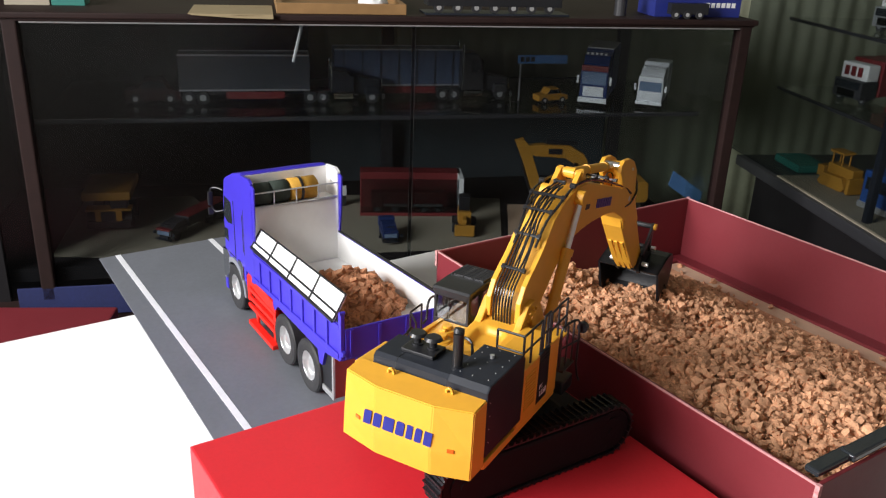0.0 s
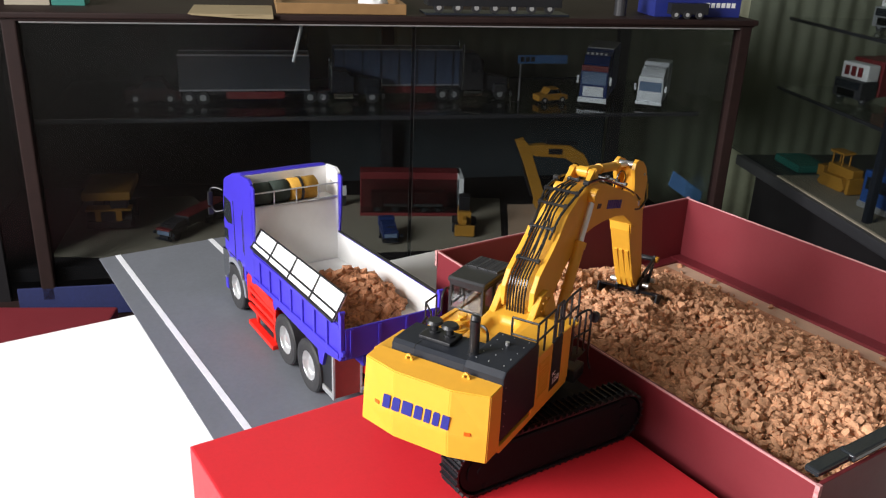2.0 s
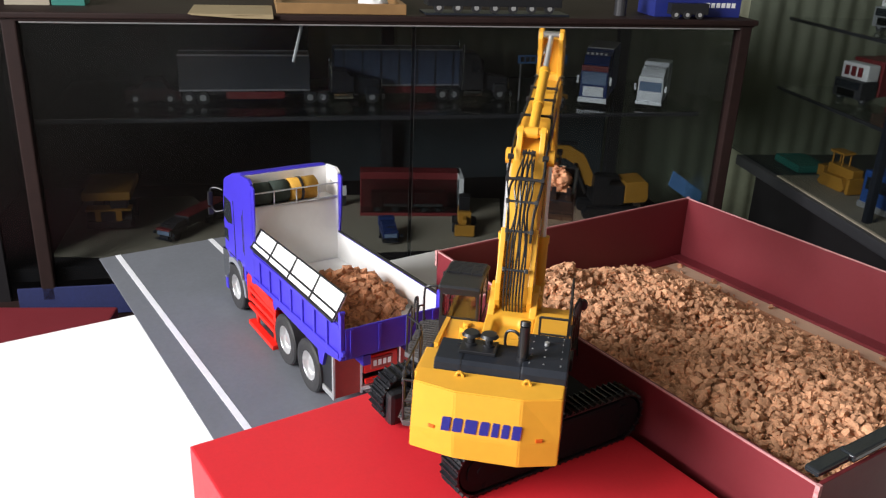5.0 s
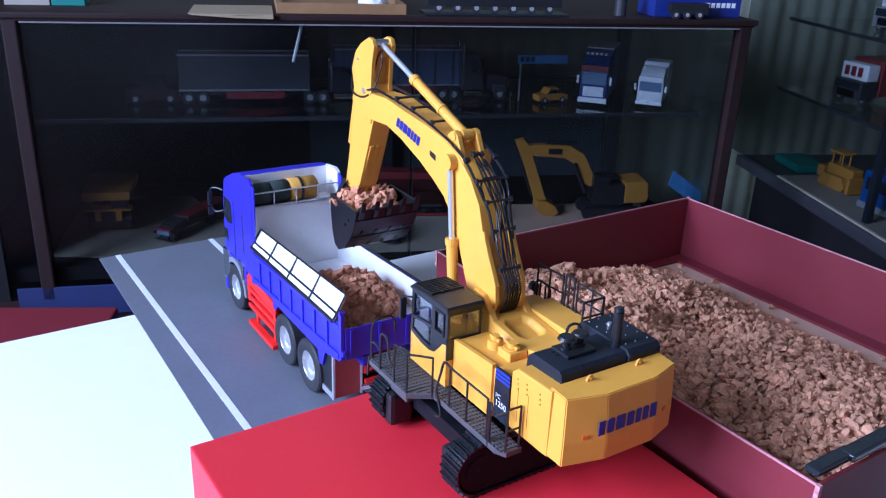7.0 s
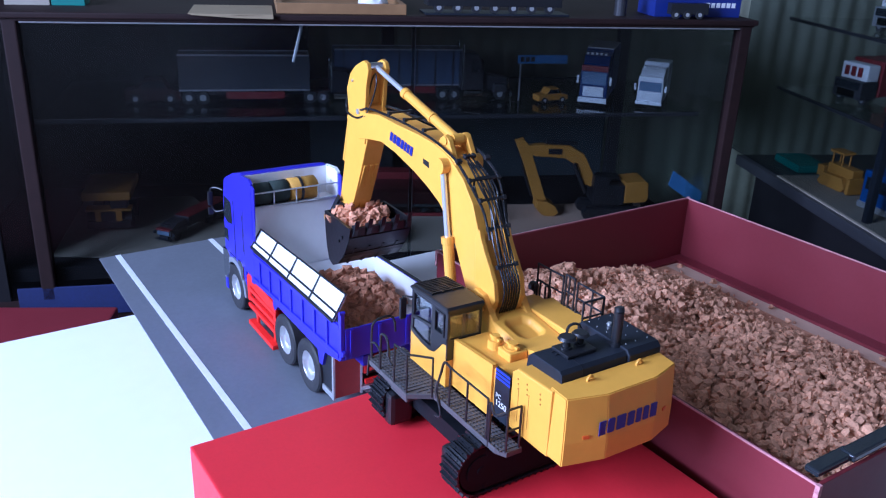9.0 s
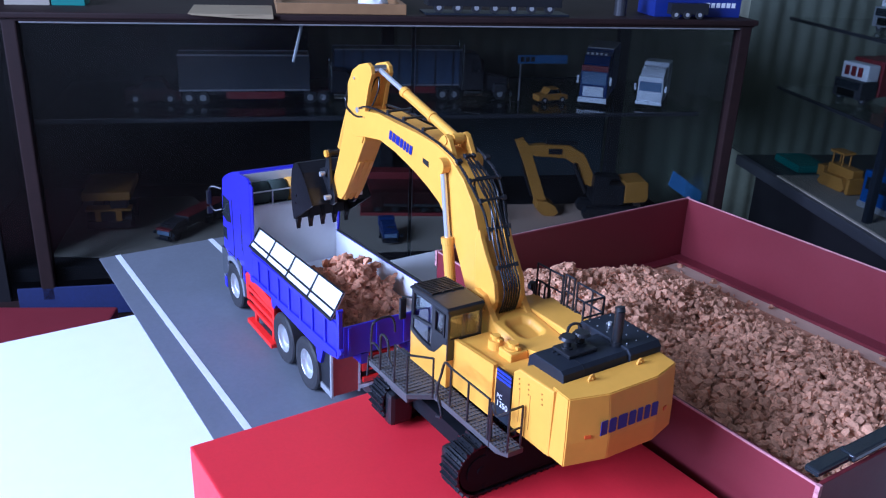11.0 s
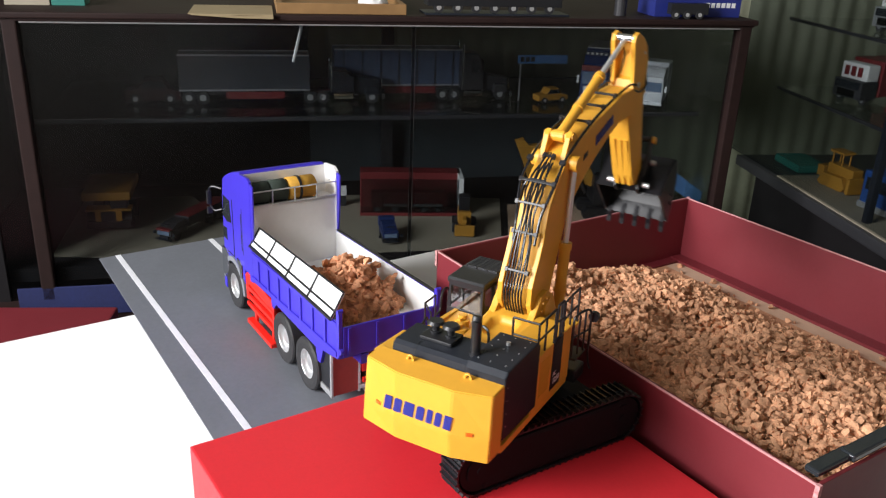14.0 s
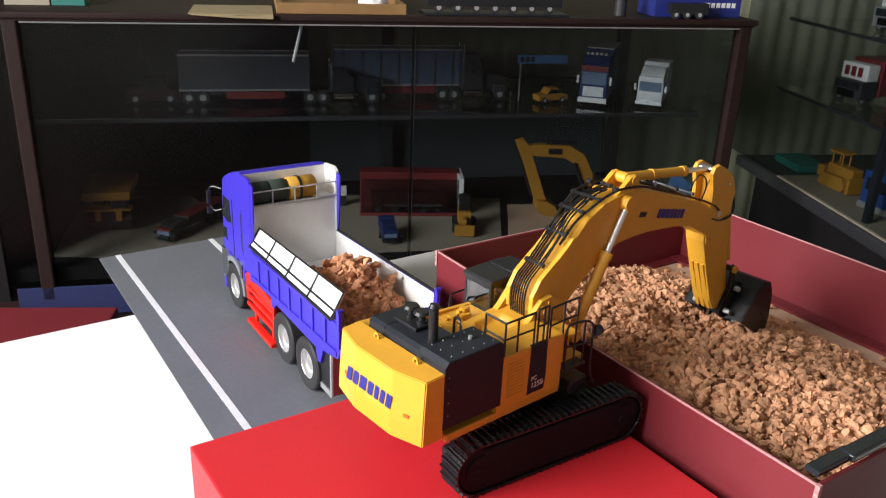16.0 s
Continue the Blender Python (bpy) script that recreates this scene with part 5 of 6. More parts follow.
    for (x, z), a, w, w0 in (((5.6, 97), 66, 7.0, 0), ((13.2, 117), 70, 7.6, 0), ((18.8, 132), 62, 8.8, 0), ((26.5, 142), 46, 10.6, 0), ((40.5, 152.6), 30, 3.6, 0),
                             ((37, 151.2), 34, 1.6, 9.6), ((37, 151.2), 34, 1.6, -9.6), ((75, 164.4), 8, 9.4, 0), ((98, 168.0), 8, 9.0, 0), ((118, 170.2), 6, 8.6, 0)):
        cl = B()
        box(cl, -0.7, 0.7, w0 - w, w0 + w, -0.4, 0.9, 0.2)
        for y in (w0 - w + 0.9, w0 + w - 0.9):
            box(cl, -1.3, 1.3, y - 1.0, y + 1.0, -1.0, 1.2, 0.25)
        part("hose_clamp", cl, BLACK, boom, "black clamp bar", mm(x - 1.2, 0, z + 1.0, 0, -a, 0))
    for sgn in (1, -1):
        a = Matrix.Translation((0.1010, sgn * 0.0090, 0.1530)) @ Matrix.Rotation(radians(-14), 4, "Y")
        face = Matrix.Rotation(math.pi if sgn > 0 else 0.0, 4, "Z") @ Matrix.Rotation(math.pi / 2, 4, "X")
        logo_blocks(boom, a @ face @ Matrix.Translation((0, -0.0018, 0)), 29.0, 5.8, LOGO)
    return boom


BOOM = build_boom()


def build_arm():
    body = B()
    prism(body, [(153, 173), (160, 176), (173, 171), (177, 164), (181, 143), (186, 122), (191, 104), (193.6, 96), (190.5, 91), (177.0, 93.5),
                 (171, 102), (160, 126), (150, 150), (149, 160)], -7.0, 7.0, bevel=0.6)
    for y in (-8.0, 5.2):
        prism(body, [(146.0, 198), (148, 202), (153, 203.2), (164, 198.5), (172, 192), (177.5, 181), (175, 168), (178, 160), (152, 148), (148.5, 160), (151, 172), (149, 188)],
              y, y + 2.8, bevel=0.4)
    prism(body, [(156, 196), (163, 196), (174, 180), (172, 170), (156, 166)], -5.4, 5.4)
    arm = part("arm", body, YELLOW, EXC, "yellow dipper arm")
    rb = B()
    for y in (-4.2, 0.0, 4.2):
        for k in range(1):
            a, b = Vector((157.5, y, 131.5)), Vector((176.2, y, 94.0))
            d = (b - a).normalized()
            nrm = Vector((-abs(d.z), 0, -abs(d.x))).normalized()
            vs = []
            for q in (a, b):
                for s in (-1.2, 1.2):
                    for o in (-0.4, 1.0):
                        vs.append(rb.verts.new(q + Vector((0, s, 0)) + nrm * o))
            bmesh.ops.convex_hull(rb, input=vs)
    part("rib", rb, YELLOW, arm)
    bm = B()
    rod(bm, (TOP[0], -5.2, TOP[1]), (TOP[0], 5.2, TOP[1]), 2.6, 18)
    part("top_pin", bm, CHROME, arm, "bright steel pin")
    bm = B()
    for y in (-8.4, 8.4):
        rod(bm, (HINGE[0], y - 0.5, HINGE[1] + 9), (HINGE[0], y + 0.5, HINGE[1] + 9), 2.0, 16)
        rod(bm, (168, y - 0.4, 188), (168, y + 0.4, 188), 1.0, 10)
    part("pin_cap", bm, STEEL, arm)
    bm = B()
    rod(bm, (183, 0, 168), (195, 0, 126), 3.0, 16)
    part("bucket_cylinder", bm, YELLOW, arm)
    hs = B()
    tube(hs, smooth_path([(151, 7, 168), (156, 3, 178), (154, 1, 190), (147, 2, 195), (143, 4, 188), (146, 6, 176), (150, 8.6, 167)], 5), 0.55)
    part("hose", hs, TRACKBLACK, arm, "looped black hose")
    for s in (1, -1):
        hs = B()
        tube(hs, smooth_path([(152, s * 8.4, 167), (162, s * 8.9, 164), (175, s * 8.6, 165), (181, s * 6.5, 170), (180, s * 4.5, 182)], 4), 0.8)
        part("hose", hs, TRACKBLACK, arm)
    return arm


ARM = build_arm()


def cylinder(name, r, length, colour, label, collar=0.0):
    """A ram piece lying along x from its eye at the origin."""
    bm = B()
    rod(bm, (0, 0, 0), (length, 0, 0), r, 18)
    rod(bm, (0, -r * 1.1, 0), (0, r * 1.1, 0), r * 1.15, 16)
    if collar:
        rod(bm, (length - 4, 0, 0), (length, 0, 0), collar, 18)
        rod(bm, (length * 0.42, 0, 0), (length * 0.42 + 2, 0, 0), collar * 1.02, 18)
    return part(name, bm, colour, EXC, label)


ARM_BARREL = cylinder("arm_cylinder_barrel", 2.9, 62, YELLOW, "yellow ram barrel", 3.4)
ARM_ROD = cylinder("arm_cylinder_rod", 1.6, 62, ROD, "bright chrome ram rod")
BOOM_BARRELS = [cylinder("boom_cylinder_barrel", 3.3, 52, YELLOW, "yellow ram barrel", 3.9) for _ in range(2)]
BOOM_RODS = [cylinder("boom_cylinder_rod", 1.75, 58, ROD, "bright chrome ram rod") for _ in range(2)]


def build_bucket():
    """Written about its hinge pin: x back towards the boom is negative, mouth up."""
    outer = [(-50.5, 8), (-48.5, -2), (-44.5, -11), (-39, -19.5), (-32, -27), (-24, -31.5), (-16.5, -30), (-11, -21), (-7, -9), (-4, 4)]
    w, th = 24.0, 1.6
    bm = B()
    inner = [(-48.7, 8.2), (-46.7, -1.5), (-42.9, -10.1), (-37.7, -18.2), (-31.1, -25.3), (-24.0, -29.4), (-17.7, -28.3), (-12.8, -20.3), (-8.9, -8.6), (-6.0, 3.6)]
    rows = [[bm.verts.new((x, y, z)) for y in (-w, w)] for x, z in outer] + [[bm.verts.new((x, y, z)) for y in (-w, w)] for x, z in inner[::-1]]
    n = len(rows)
    for k in range(n):
        a, b = rows[k], rows[(k + 1) % n]
        bm.faces.new((a[0], a[1], b[1], b[0]))
    for s in (0, 1):
        for k in range(len(outer) - 1):
            q = (rows[k][s], rows[k + 1][s], rows[n - 2 - k][s], rows[n - 1 - k][s])
            bm.faces.new(q)
    for y in (-w - 0.2, w - th + 0.2):
        prism(bm, outer + [(-28, 6.2)], y, y + th)
    for y in (-9.4, 7.2):
        prism(bm, [(-8, 4), (-3, 6), (3, 5), (5.5, 0), (5, -17), (3.5, -21), (-2, -22.5), (-13, -23), (-9, -10)], y, y + 2.2, bevel=0.3)
    bmesh.ops.recalc_face_normals(bm, faces=bm.faces)
    bucket = part("bucket", bm, BUCKETBLACK, EXC, "black digging bucket with five teeth")
    for k in range(4):
        part("wear_strip", prism(B(), [(-45.9, -10), (-33.1, -27.2), (-31.9, -26.3), (-44.4, -9.6)], -17.0 + 11.0 * k, -15.4 + 11.0 * k), BUCKETBLACK, bucket)
    for z0, z1 in (((-49.9, 0.5), (-47.3, -6.0)), ((-42.6, -15.0), (-39.9, -19.0))):
        part("lip_plate", prism(B(), [z0, z1, (z1[0] + 1.2, z1[1] + 0.6), (z0[0] + 1.2, z0[1] + 0.6)], -23.5, 23.5), BUCKETBLACK, bucket)
    for k in range(5):
        y = -20.4 + 10.2 * k
        t = B()
        prism(t, [(-47.6, 9.5), (-47.0, 1.0), (-50.5, 2.0), (-53.2, 8.0), (-54.4, 15.5), (-51.6, 12.0)], y - 1.7, y + 1.7, bevel=0.4)
        part("tooth", t, BUCKETBLACK, bucket, "worn black tooth")
    bm = B()
    for x, z in ((0, 0), (0.3, -17.5)):
        for y in (-12.6, 12.6):
            rod(bm, (x, y - 2.4, z), (x, y + 2.4, z), 1.9, 12)
    part("pin_nut", bm, STEEL, bucket, "bright pin nut")
    for y in (-w - 0.6, w + 0.6):
        for x, z in ((-38, -3), (-33, -8)):
            part("wear_bolt", rod(B(), (x, y - 0.4, z), (x, y + 0.4, z), 1.1, 10), BUCKETBLACK, bucket)
    # the shell is short and wide: draw it in towards the hinge
    for ob in [bucket, *bucket.children]:
        for v in ob.data.vertices:
            if v.co.x < -0.004:
                v.co.x = -0.004 + (v.co.x + 0.004) * 0.87
    return bucket


BUCKET = build_bucket()


def link_piece(name, length):
    bm = B()
    for y in (-10.8, 8.8):
        prism(bm, [(-2.5, -2), (length + 2.5, -1.6), (length + 2.5, 1.6), (-2.5, 2)], y, y + 2.0, bevel=0.4)
    rod(bm, (length, -11.5, 0), (length, 11.5, 0), 2.0, 14)
    return part(name, bm, BLACK, EXC, "black bucket link")


ROCKER_LINK, PUSH_LINK = link_piece("rocker_link", 24.0), link_piece("push_link", 17.0)
part("link_pin_cap", rod(rod(B(), (24, -13, 0), (24, -11, 0), 2.6, 14), (24, 11, 0), (24, 13, 0), 2.6, 14), YELLOW, ROCKER_LINK, "yellow pin cap")


# ------------------------------------------------------------------ the dump truck
TRUCK_YAW = 128.19
TRUCK_END = Vector((-0.12145, 0.15689, TABLE_Z + 0.0016))
TRUCK_DIR = Vector((math.cos(radians(TRUCK_YAW)), math.sin(radians(TRUCK_YAW)), 0))
AXLES, WR, HALF = (0.0, 46.4, 161.7), 21.2, 40.2


def sag(bm, slope=0.096):
    """The load bed stands a little higher at its tail."""
    for v in bm.verts:
        v.co.z -= slope * (v.co.x + 58.0)
    return bm


def build_truck():
    truck = thing("dump_truck", "blue model dump truck with red chassis and white load bed", "model truck")
    # chassis
    bm = B()
    for y in (-17, 17):
        box(bm, -38, 165, y - 3, y + 3, 27, 37, 0.6)
    for x in (-20, 23, 70, 110, 150):
        box(bm, x, x + 5, -15, 15, 28, 35)
    for x in AXLES:
        rod(bm, (x, -36, WR), (x, 36, WR), 4, 12)
    box(bm, -42, -38, -14, 14, 28, 42, 0.8)
    chassis = part("chassis", bm, TRUCKRED, truck, "bright red chassis frame")
    bm = B()
    box(bm, -43.2, -42.2, -9, 9, 31, 40, 0.3)
    part("name_plate", bm, FLAPRED, chassis)
    bm = B()
    for k in range(4):
        box(bm, -43.6, -43.0, -7.4 + 4 * k, -4.8 + 4 * k, 33.5, 38)
    part("lettering_bar", bm, STEEL, chassis, "pale bars of lettering")
    # side tank and guards
    for s in (1, -1):
        bm = B()
        box(bm, 74, 124, min(s * 24, s * 37), max(s * 24, s * 37), 12, 37, 2.5)
        part("fuel_tank", bm, TRUCKRED, chassis)
        bm = B()
        prism(bm, [(66, 40), (72, 44), (126, 50), (132, 44), (131, 22), (126, 22), (124, 38), (72, 34), (70, 16), (66, 16)], min(s * 38, s * 40), max(s * 38, s * 40), bevel=0.4)
        for z in (16, 24, 32):
            box(bm, 66, 130, min(s * 38, s * 40.4), max(s * 38, s * 40.4), z, z + 3.6, 0.4)
        part("side_guard", bm, TRUCKRED, chassis, "red side guard rails")
        bm = B()
        box(bm, 62, 118, min(s * 39, s * 45), max(s * 39, s * 45), 5, 9.0, 0.5)
        box(bm, 68, 72, min(s * 38, s * 40), max(s * 38, s * 40), 6, 18)
        box(bm, 108, 112, min(s * 38, s * 40), max(s * 38, s * 40), 6, 18)
        part("side_step", bm, TRUCKRED, chassis, "low red side skirt board")
    # cab
    bm = B()
    prism(bm, [(136, 46), (136, 133.5), (139, 135.2), (160, 129.5), (176, 122.5), (184, 117), (188.5, 98), (190, 52), (190, 14), (183, 12), (181, 36), (174, 45), (152, 46), (143, 40), (140, 30), (136, 30)],
          -39.2, 39.2, bevel=1.6)
    cab = part("cab", bm, TRUCKBLUE, truck, "glossy blue high-roof cab")
    for y in (38.6, -40.0):
        part("air_dam", prism(B(), [(113, 48), (106, 100), (104.5, 131), (108, 132.5), (132, 133.0), (136, 128), (136, 48)], y, y + 1.4, bevel=0.3), TRUCKBLUE, cab)
    for s in (1, -1):
        y0, y1 = (39.1, 39.5) if s > 0 else (-39.5, -39.1)
        part("side_window", prism(B(), [(165, 81), (167, 101), (184, 102), (187, 82), (176, 79)], y0, y1), DARKGLASS, cab, "dark side window")
        part("lower_window", prism(B(), [(178, 60), (178, 72), (188, 71), (188, 61)], y0, y1), DARKGLASS, cab)
        bm = B()
        for pts in ([(160, 50), (160, 104)], [(160, 50), (187, 50)]):
            tube(bm, [(x, s * 39.4, z) for x, z in pts], 0.35, 5)
        part("door_seam", bm, BLACK, cab)
        bm = B()
        tube(bm, [(134, s * 39.6, 62), (134, s * 39.6, 104)], 0.7)
        tube(bm, [(137.5, s * 39.6, 64), (137.5, s * 39.6, 98)], 0.5)
        part("grab_rail", bm, BLACK, cab)
        bm = B()
        prism(bm, [(139, 36), (139, 50), (143, 53), (150, 53), (150, 49), (145, 47), (143, 36)], min(s * 38.8, s * 41), max(s * 38.8, s * 41), bevel=0.4)
        part("arch_trim", bm, CHROME, cab, "chrome wheel arch trim")
        bm = B()
        prism(bm, [(176, 30), (176, 49), (180, 52), (191.5, 50), (191.5, 24), (186, 22)], min(s * 38.8, s * 41), max(s * 38.8, s * 41), bevel=0.4)
        part("arch_trim", bm, CHROME, cab, "chrome wheel arch trim")
        bm = B()
        tube(bm, smooth_path([(188, s * 39, 106), (194, s * 43, 107), (199, s * 46.5, 105), (200.5, s * 47, 98)], 4), 0.8)
        tube(bm, smooth_path([(190, s * 39, 86), (196, s * 44, 84), (200.5, s * 47, 90)], 4), 0.7)
        part("mirror_arm", bm, BLACK, cab)
        bm = B()
        box(bm, 199, 202.0, s * 47 - 2.4, s * 47 + 2.4, 89, 102, 1.2)
        box(bm, 199, 201.6, s * 47 - 2.6, s * 47 + 2.6, 80, 87, 1.0)
        part("mirror", bm, BLACK, cab, "dark wing mirror with chrome back")
    for s in (1, -1):
        arch = [(161.7 + r * math.cos(radians(a)), WR + r * math.sin(radians(a))) for r, span in ((23.5, range(0, 181, 15)), (28.0, range(180, -1, -15))) for a in span]
        part("front_mudguard", prism(B(), arch, min(s * 36, s * 40.9), max(s * 36, s * 40.9), bevel=0.3), mat("mudguard_grey", (0.20, 0.21, 0.24), 0.4, var=0.1), cab, "grey wheel arch")
    part("windscreen", prism(B(), [(-35, 78), (35, 78), (33, 112), (-33, 112)], 187.6, 189.6, axis="x"), DARKGLASS, cab)
    part("bumper", box(B(), 186, 193, -40, 40, 9, 30, 1.5), TRUCKBLUE, cab)
    part("grille", box(B(), 189.5, 191.5, -28, 28, 36, 70, 0.8), GREY, cab)
    # wheels
    ty = B()
    prof = [(11.8, -5.2), (16.5, -6.0), (20.2, -5.6), (WR, -4.2), (WR, 4.2), (20.2, 5.6), (16.5, 6.0), (11.8, 5.2)]
    seg = 36
    rings = [[ty.verts.new((r * math.cos(2 * math.pi * k / seg), y, r * math.sin(2 * math.pi * k / seg))) for r, y in prof] for k in range(seg)]
    for k in range(seg):
        a, b = rings[k], rings[(k + 1) % seg]
        for j in range(len(prof)):
            ty.faces.new((a[j], b[j], b[(j + 1) % len(prof)], a[(j + 1) % len(prof)]))
    bmesh.ops.recalc_face_normals(ty, faces=ty.faces)
    rim = B()
    prf = [(12.0, 5.2), (11.6, 4.8), (11.0, 2.0), (10.0, 0.4), (6.2, 0.8), (5.6, 2.6), (3.4, 3.2), (0.0, 3.4)]
    rr = [[rim.verts.new((r * math.cos(2 * math.pi * k / seg), y, r * math.sin(2 * math.pi * k / seg))) for r, y in prf[:-1]] for k in range(seg)]
    hub = rim.verts.new((0, 3.4, 0))
    for k in range(seg):
        a, b = rr[k], rr[(k + 1) % seg]
        for j in range(len(prf) - 2):
            rim.faces.new((a[j], b[j], b[j + 1], a[j + 1]))
        rim.faces.new((a[-1], b[-1], hub))
    bmesh.ops.recalc_face_normals(rim, faces=rim.faces)
    for k in range(8):
        a = 2 * math.pi * k / 8
        rod(rim, (8.2 * math.cos(a), 0.2, 8.2 * math.sin(a)), (8.2 * math.cos(a), 2.0, 8.2 * math.sin(a)), 0.9, 8)
    tyre, disc = part("tyre", ty, RUBBER, None, soft=False), part("rim", rim, STEEL, None)
    tm, rm = tyre.data, disc.data
    bpy.data.objects.remove(tyre)
    bpy.data.objects.remove(disc)
    for i, x in enumerate(AXLES):
        for s in (1, -1):
            wheel = shared("wheel", tm, truck, mm(x, s * 35.0, WR, 0, 0, 0 if s > 0 else 180))
            shared("rim", rm, wheel, Matrix.Identity(4))["label"] = "silver wheel disc"
            if i < 2:
                shared("inner_tyre", tm, wheel, mm(0, -13, 0))
    # load bed
    bm = B()
    box(bm, -57, 111, -39.6, 39.6, 56, 61.5, 0.5)
    for k in range(9):
        box(bm, -52 + 18 * k, -48 + 18 * k, -37, 37, 50, 56)
    box(bm, -56, 110, -22, -16, 44, 52)
    box(bm, -56, 110, 16, 22, 44, 52)
    bed = part("load_bed", sag(bm, 0.047), TRUCKBLUE, truck, "blue tipping load bed with white inside")
    part("bed_floor", sag(box(B(), -56, 110, -38, 38, 61.5, 62.5), 0.047), WHITE, bed, "white bed floor")

    def side(s):
        y0, y1 = (38.2, 40.2) if s > 0 else (-40.2, -38.2)
        bm = B()
        top = 82.0 if s > 0 else 87.2
        box(bm, -56, 111, y0, y1, 56, top, 0.4)
        for k in range(7):
            x = -38 + 22 * k
            box(bm, x, x + 3.0, (y1 - 0.2) if s > 0 else y0 - 1.4, (y1 + 1.4) if s > 0 else y0 + 0.2, 58, top - 3, 0.4)
        box(bm, -56, 111, (y1 - 0.2) if s > 0 else y0 - 1.6, (y1 + 1.6) if s > 0 else y0 + 0.2, 55, 59, 0.4)
        box(bm, -56, 111, (y1 - 0.2) if s > 0 else y0 - 1.2, (y1 + 1.2) if s > 0 else y0 + 0.2, top - 4, top - 1, 0.4)
        p_ = part("side_board", sag(bm, 0.047), TRUCKBLUE, bed, "ribbed blue side board")
        part("inner_face", sag(box(B(), -55, 110, 37.7 if s > 0 else -38.2, 38.2 if s > 0 else -37.7, 62, top - 0.5), 0.047), WHITE, p_, "white inner face")
        bm = B()
        box(bm, -57, 111, y0 - 0.3, y1 + 0.3, top, top + 1.2, 0.3)
        part("cap_rail", sag(bm, 0.047), BLACK, p_)

    side(1)
    side(-1)
    # hinged upper flap leaning inwards over the near side
    fl = B()
    vs = [(-49, 41.8, 82.0), (110, 41.8, 95.0), (109, 33.0, 109.8), (-52, 33.0, 101.4)]
    a = [fl.verts.new((x, y, z)) for x, y, z in vs]
    b = [fl.verts.new((x, y - 0.9, z - 0.4)) for x, y, z in vs]
    fl.faces.new(a)
    fl.faces.new(b[::-1])
    for k in range(4):
        fl.faces.new((a[k], b[k], b[(k + 1) % 4], a[(k + 1) % 4]))
    bmesh.ops.recalc_face_normals(fl, faces=fl.faces)
    flap = part("side_flap", sag(fl), WHITE, bed, "white side flap with thin black frame")
    def on_flap(u, v):
        lo, hi = Vector(vs[0]).lerp(Vector(vs[1]), u), Vector(vs[3]).lerp(Vector(vs[2]), u)
        return lo.lerp(hi, v) + Vector((0, 0.5, 0.3))

    for u in (0.0, 0.26, 0.52, 0.77, 1.0):
        part("frame_bar", sag(tube(B(), [on_flap(u, 0.0), on_flap(u, 1.0)], 0.7, 6)), BLACK, flap, "thin black frame bar")
    for v in (0.0, 0.30, 1.0):
        part("frame_bar", sag(tube(B(), [on_flap(0.0, v), on_flap(1.0, v)], 0.8 if v else 1.3, 6)), BLACK, flap, "thin black frame bar")
    # tail
    for y in (-39.5, 39.5):
        bm = B()
        box(bm, -59.5, -55, y - 1.6, y + 1.6, 55, 90, 0.6)
        rod(bm, (-58, y - 2.0, 90.5), (-58, y + 2.0, 90.5), 1.6, 12)
        rod(bm, (-60, y - 1.2, 60), (-60, y + 1.2, 60), 2.2, 12)
        part("tail_post", sag(bm), TRUCKBLUE, bed)
    bm = B()
    box(bm, -60, -58, -37.6, 37.6, 55, 78.4, 0.5)
    for y in (-34, -12, 10, 32):
        box(bm, -61, -60, y, y + 2.4, 56, 77.4, 0.3)
    tg = part("tailgate", sag(bm), TRUCKBLUE, bed, "blue tailgate")
    part("inner_face", sag(box(B(), -58, -57.6, -37.4, 37.4, 62, 77.9)), WHITE, tg)
    # skirt over the rear wheels
    for s in (1, -1):
        bm = B()
        y0, y1 = min(s * 34, s * 40.0), max(s * 34, s * 40.0)
        prism(bm, [(-55, 57), (-55, 52), (-30, 47), (-25, 34), (-20, 34), (-17, 44), (60, 45), (67, 38), (72, 40), (70, 50), (64, 57)], y0, y1, bevel=0.4)
        part("wheel_skirt", bm, TRUCKBLUE, bed)
    # head board: a tall wall below, an open locker with a rail above
    bm = B()
    box(bm, 112.6, 116, -40, 40, 60, 128)
    for y in (-40.2, 38.0):
        prism(bm, [(111, 60), (111, 150), (116, 153), (135, 153), (135, 124), (119, 124), (119, 60)], y, y + 2.2)
    box(bm, 133.6, 135.2, -40, 40, 124, 153)
    box(bm, 112, 134, -39, 39, 124, 126.5)
    hb = part("head_board", sag(bm), TRUCKBLUE, bed, "tall blue head board, white inside")
    part("inner_face", sag(box(B(), 111.6, 112.6, -38, 38, 62, 128)), WHITE, hb, "white wall of the load bed")
    part("locker_floor", sag(box(B(), 111.6, 133.0, -38, 38, 126.6, 128)), WHITE, hb)
    part("locker_back", sag(box(B(), 133.0, 133.6, -38, 38, 126.6, 152.6)), WHITE, hb, "white back of the locker")
    for y in (-38.0, 37.6):
        part("locker_side", sag(prism(B(), [(111.2, 62), (111.2, 149.8), (116, 152.6), (133, 152.6), (133, 124), (119, 124), (119, 62)], y, y + 0.4)), WHITE, hb)
    part("edge_trim", sag(prism(B(), [(110.4, 62), (110.4, 150.2), (116, 153.5), (135, 153.5), (135, 153.0), (116, 153.0), (111.0, 150.0), (111.0, 62)], -40.5, -37.9)), WHITE, hb)
    part("locker_catch", sag(box(B(), 121.5, 123, -37.6, -36.4, 140, 141.5, 0.3)), STEEL, hb)
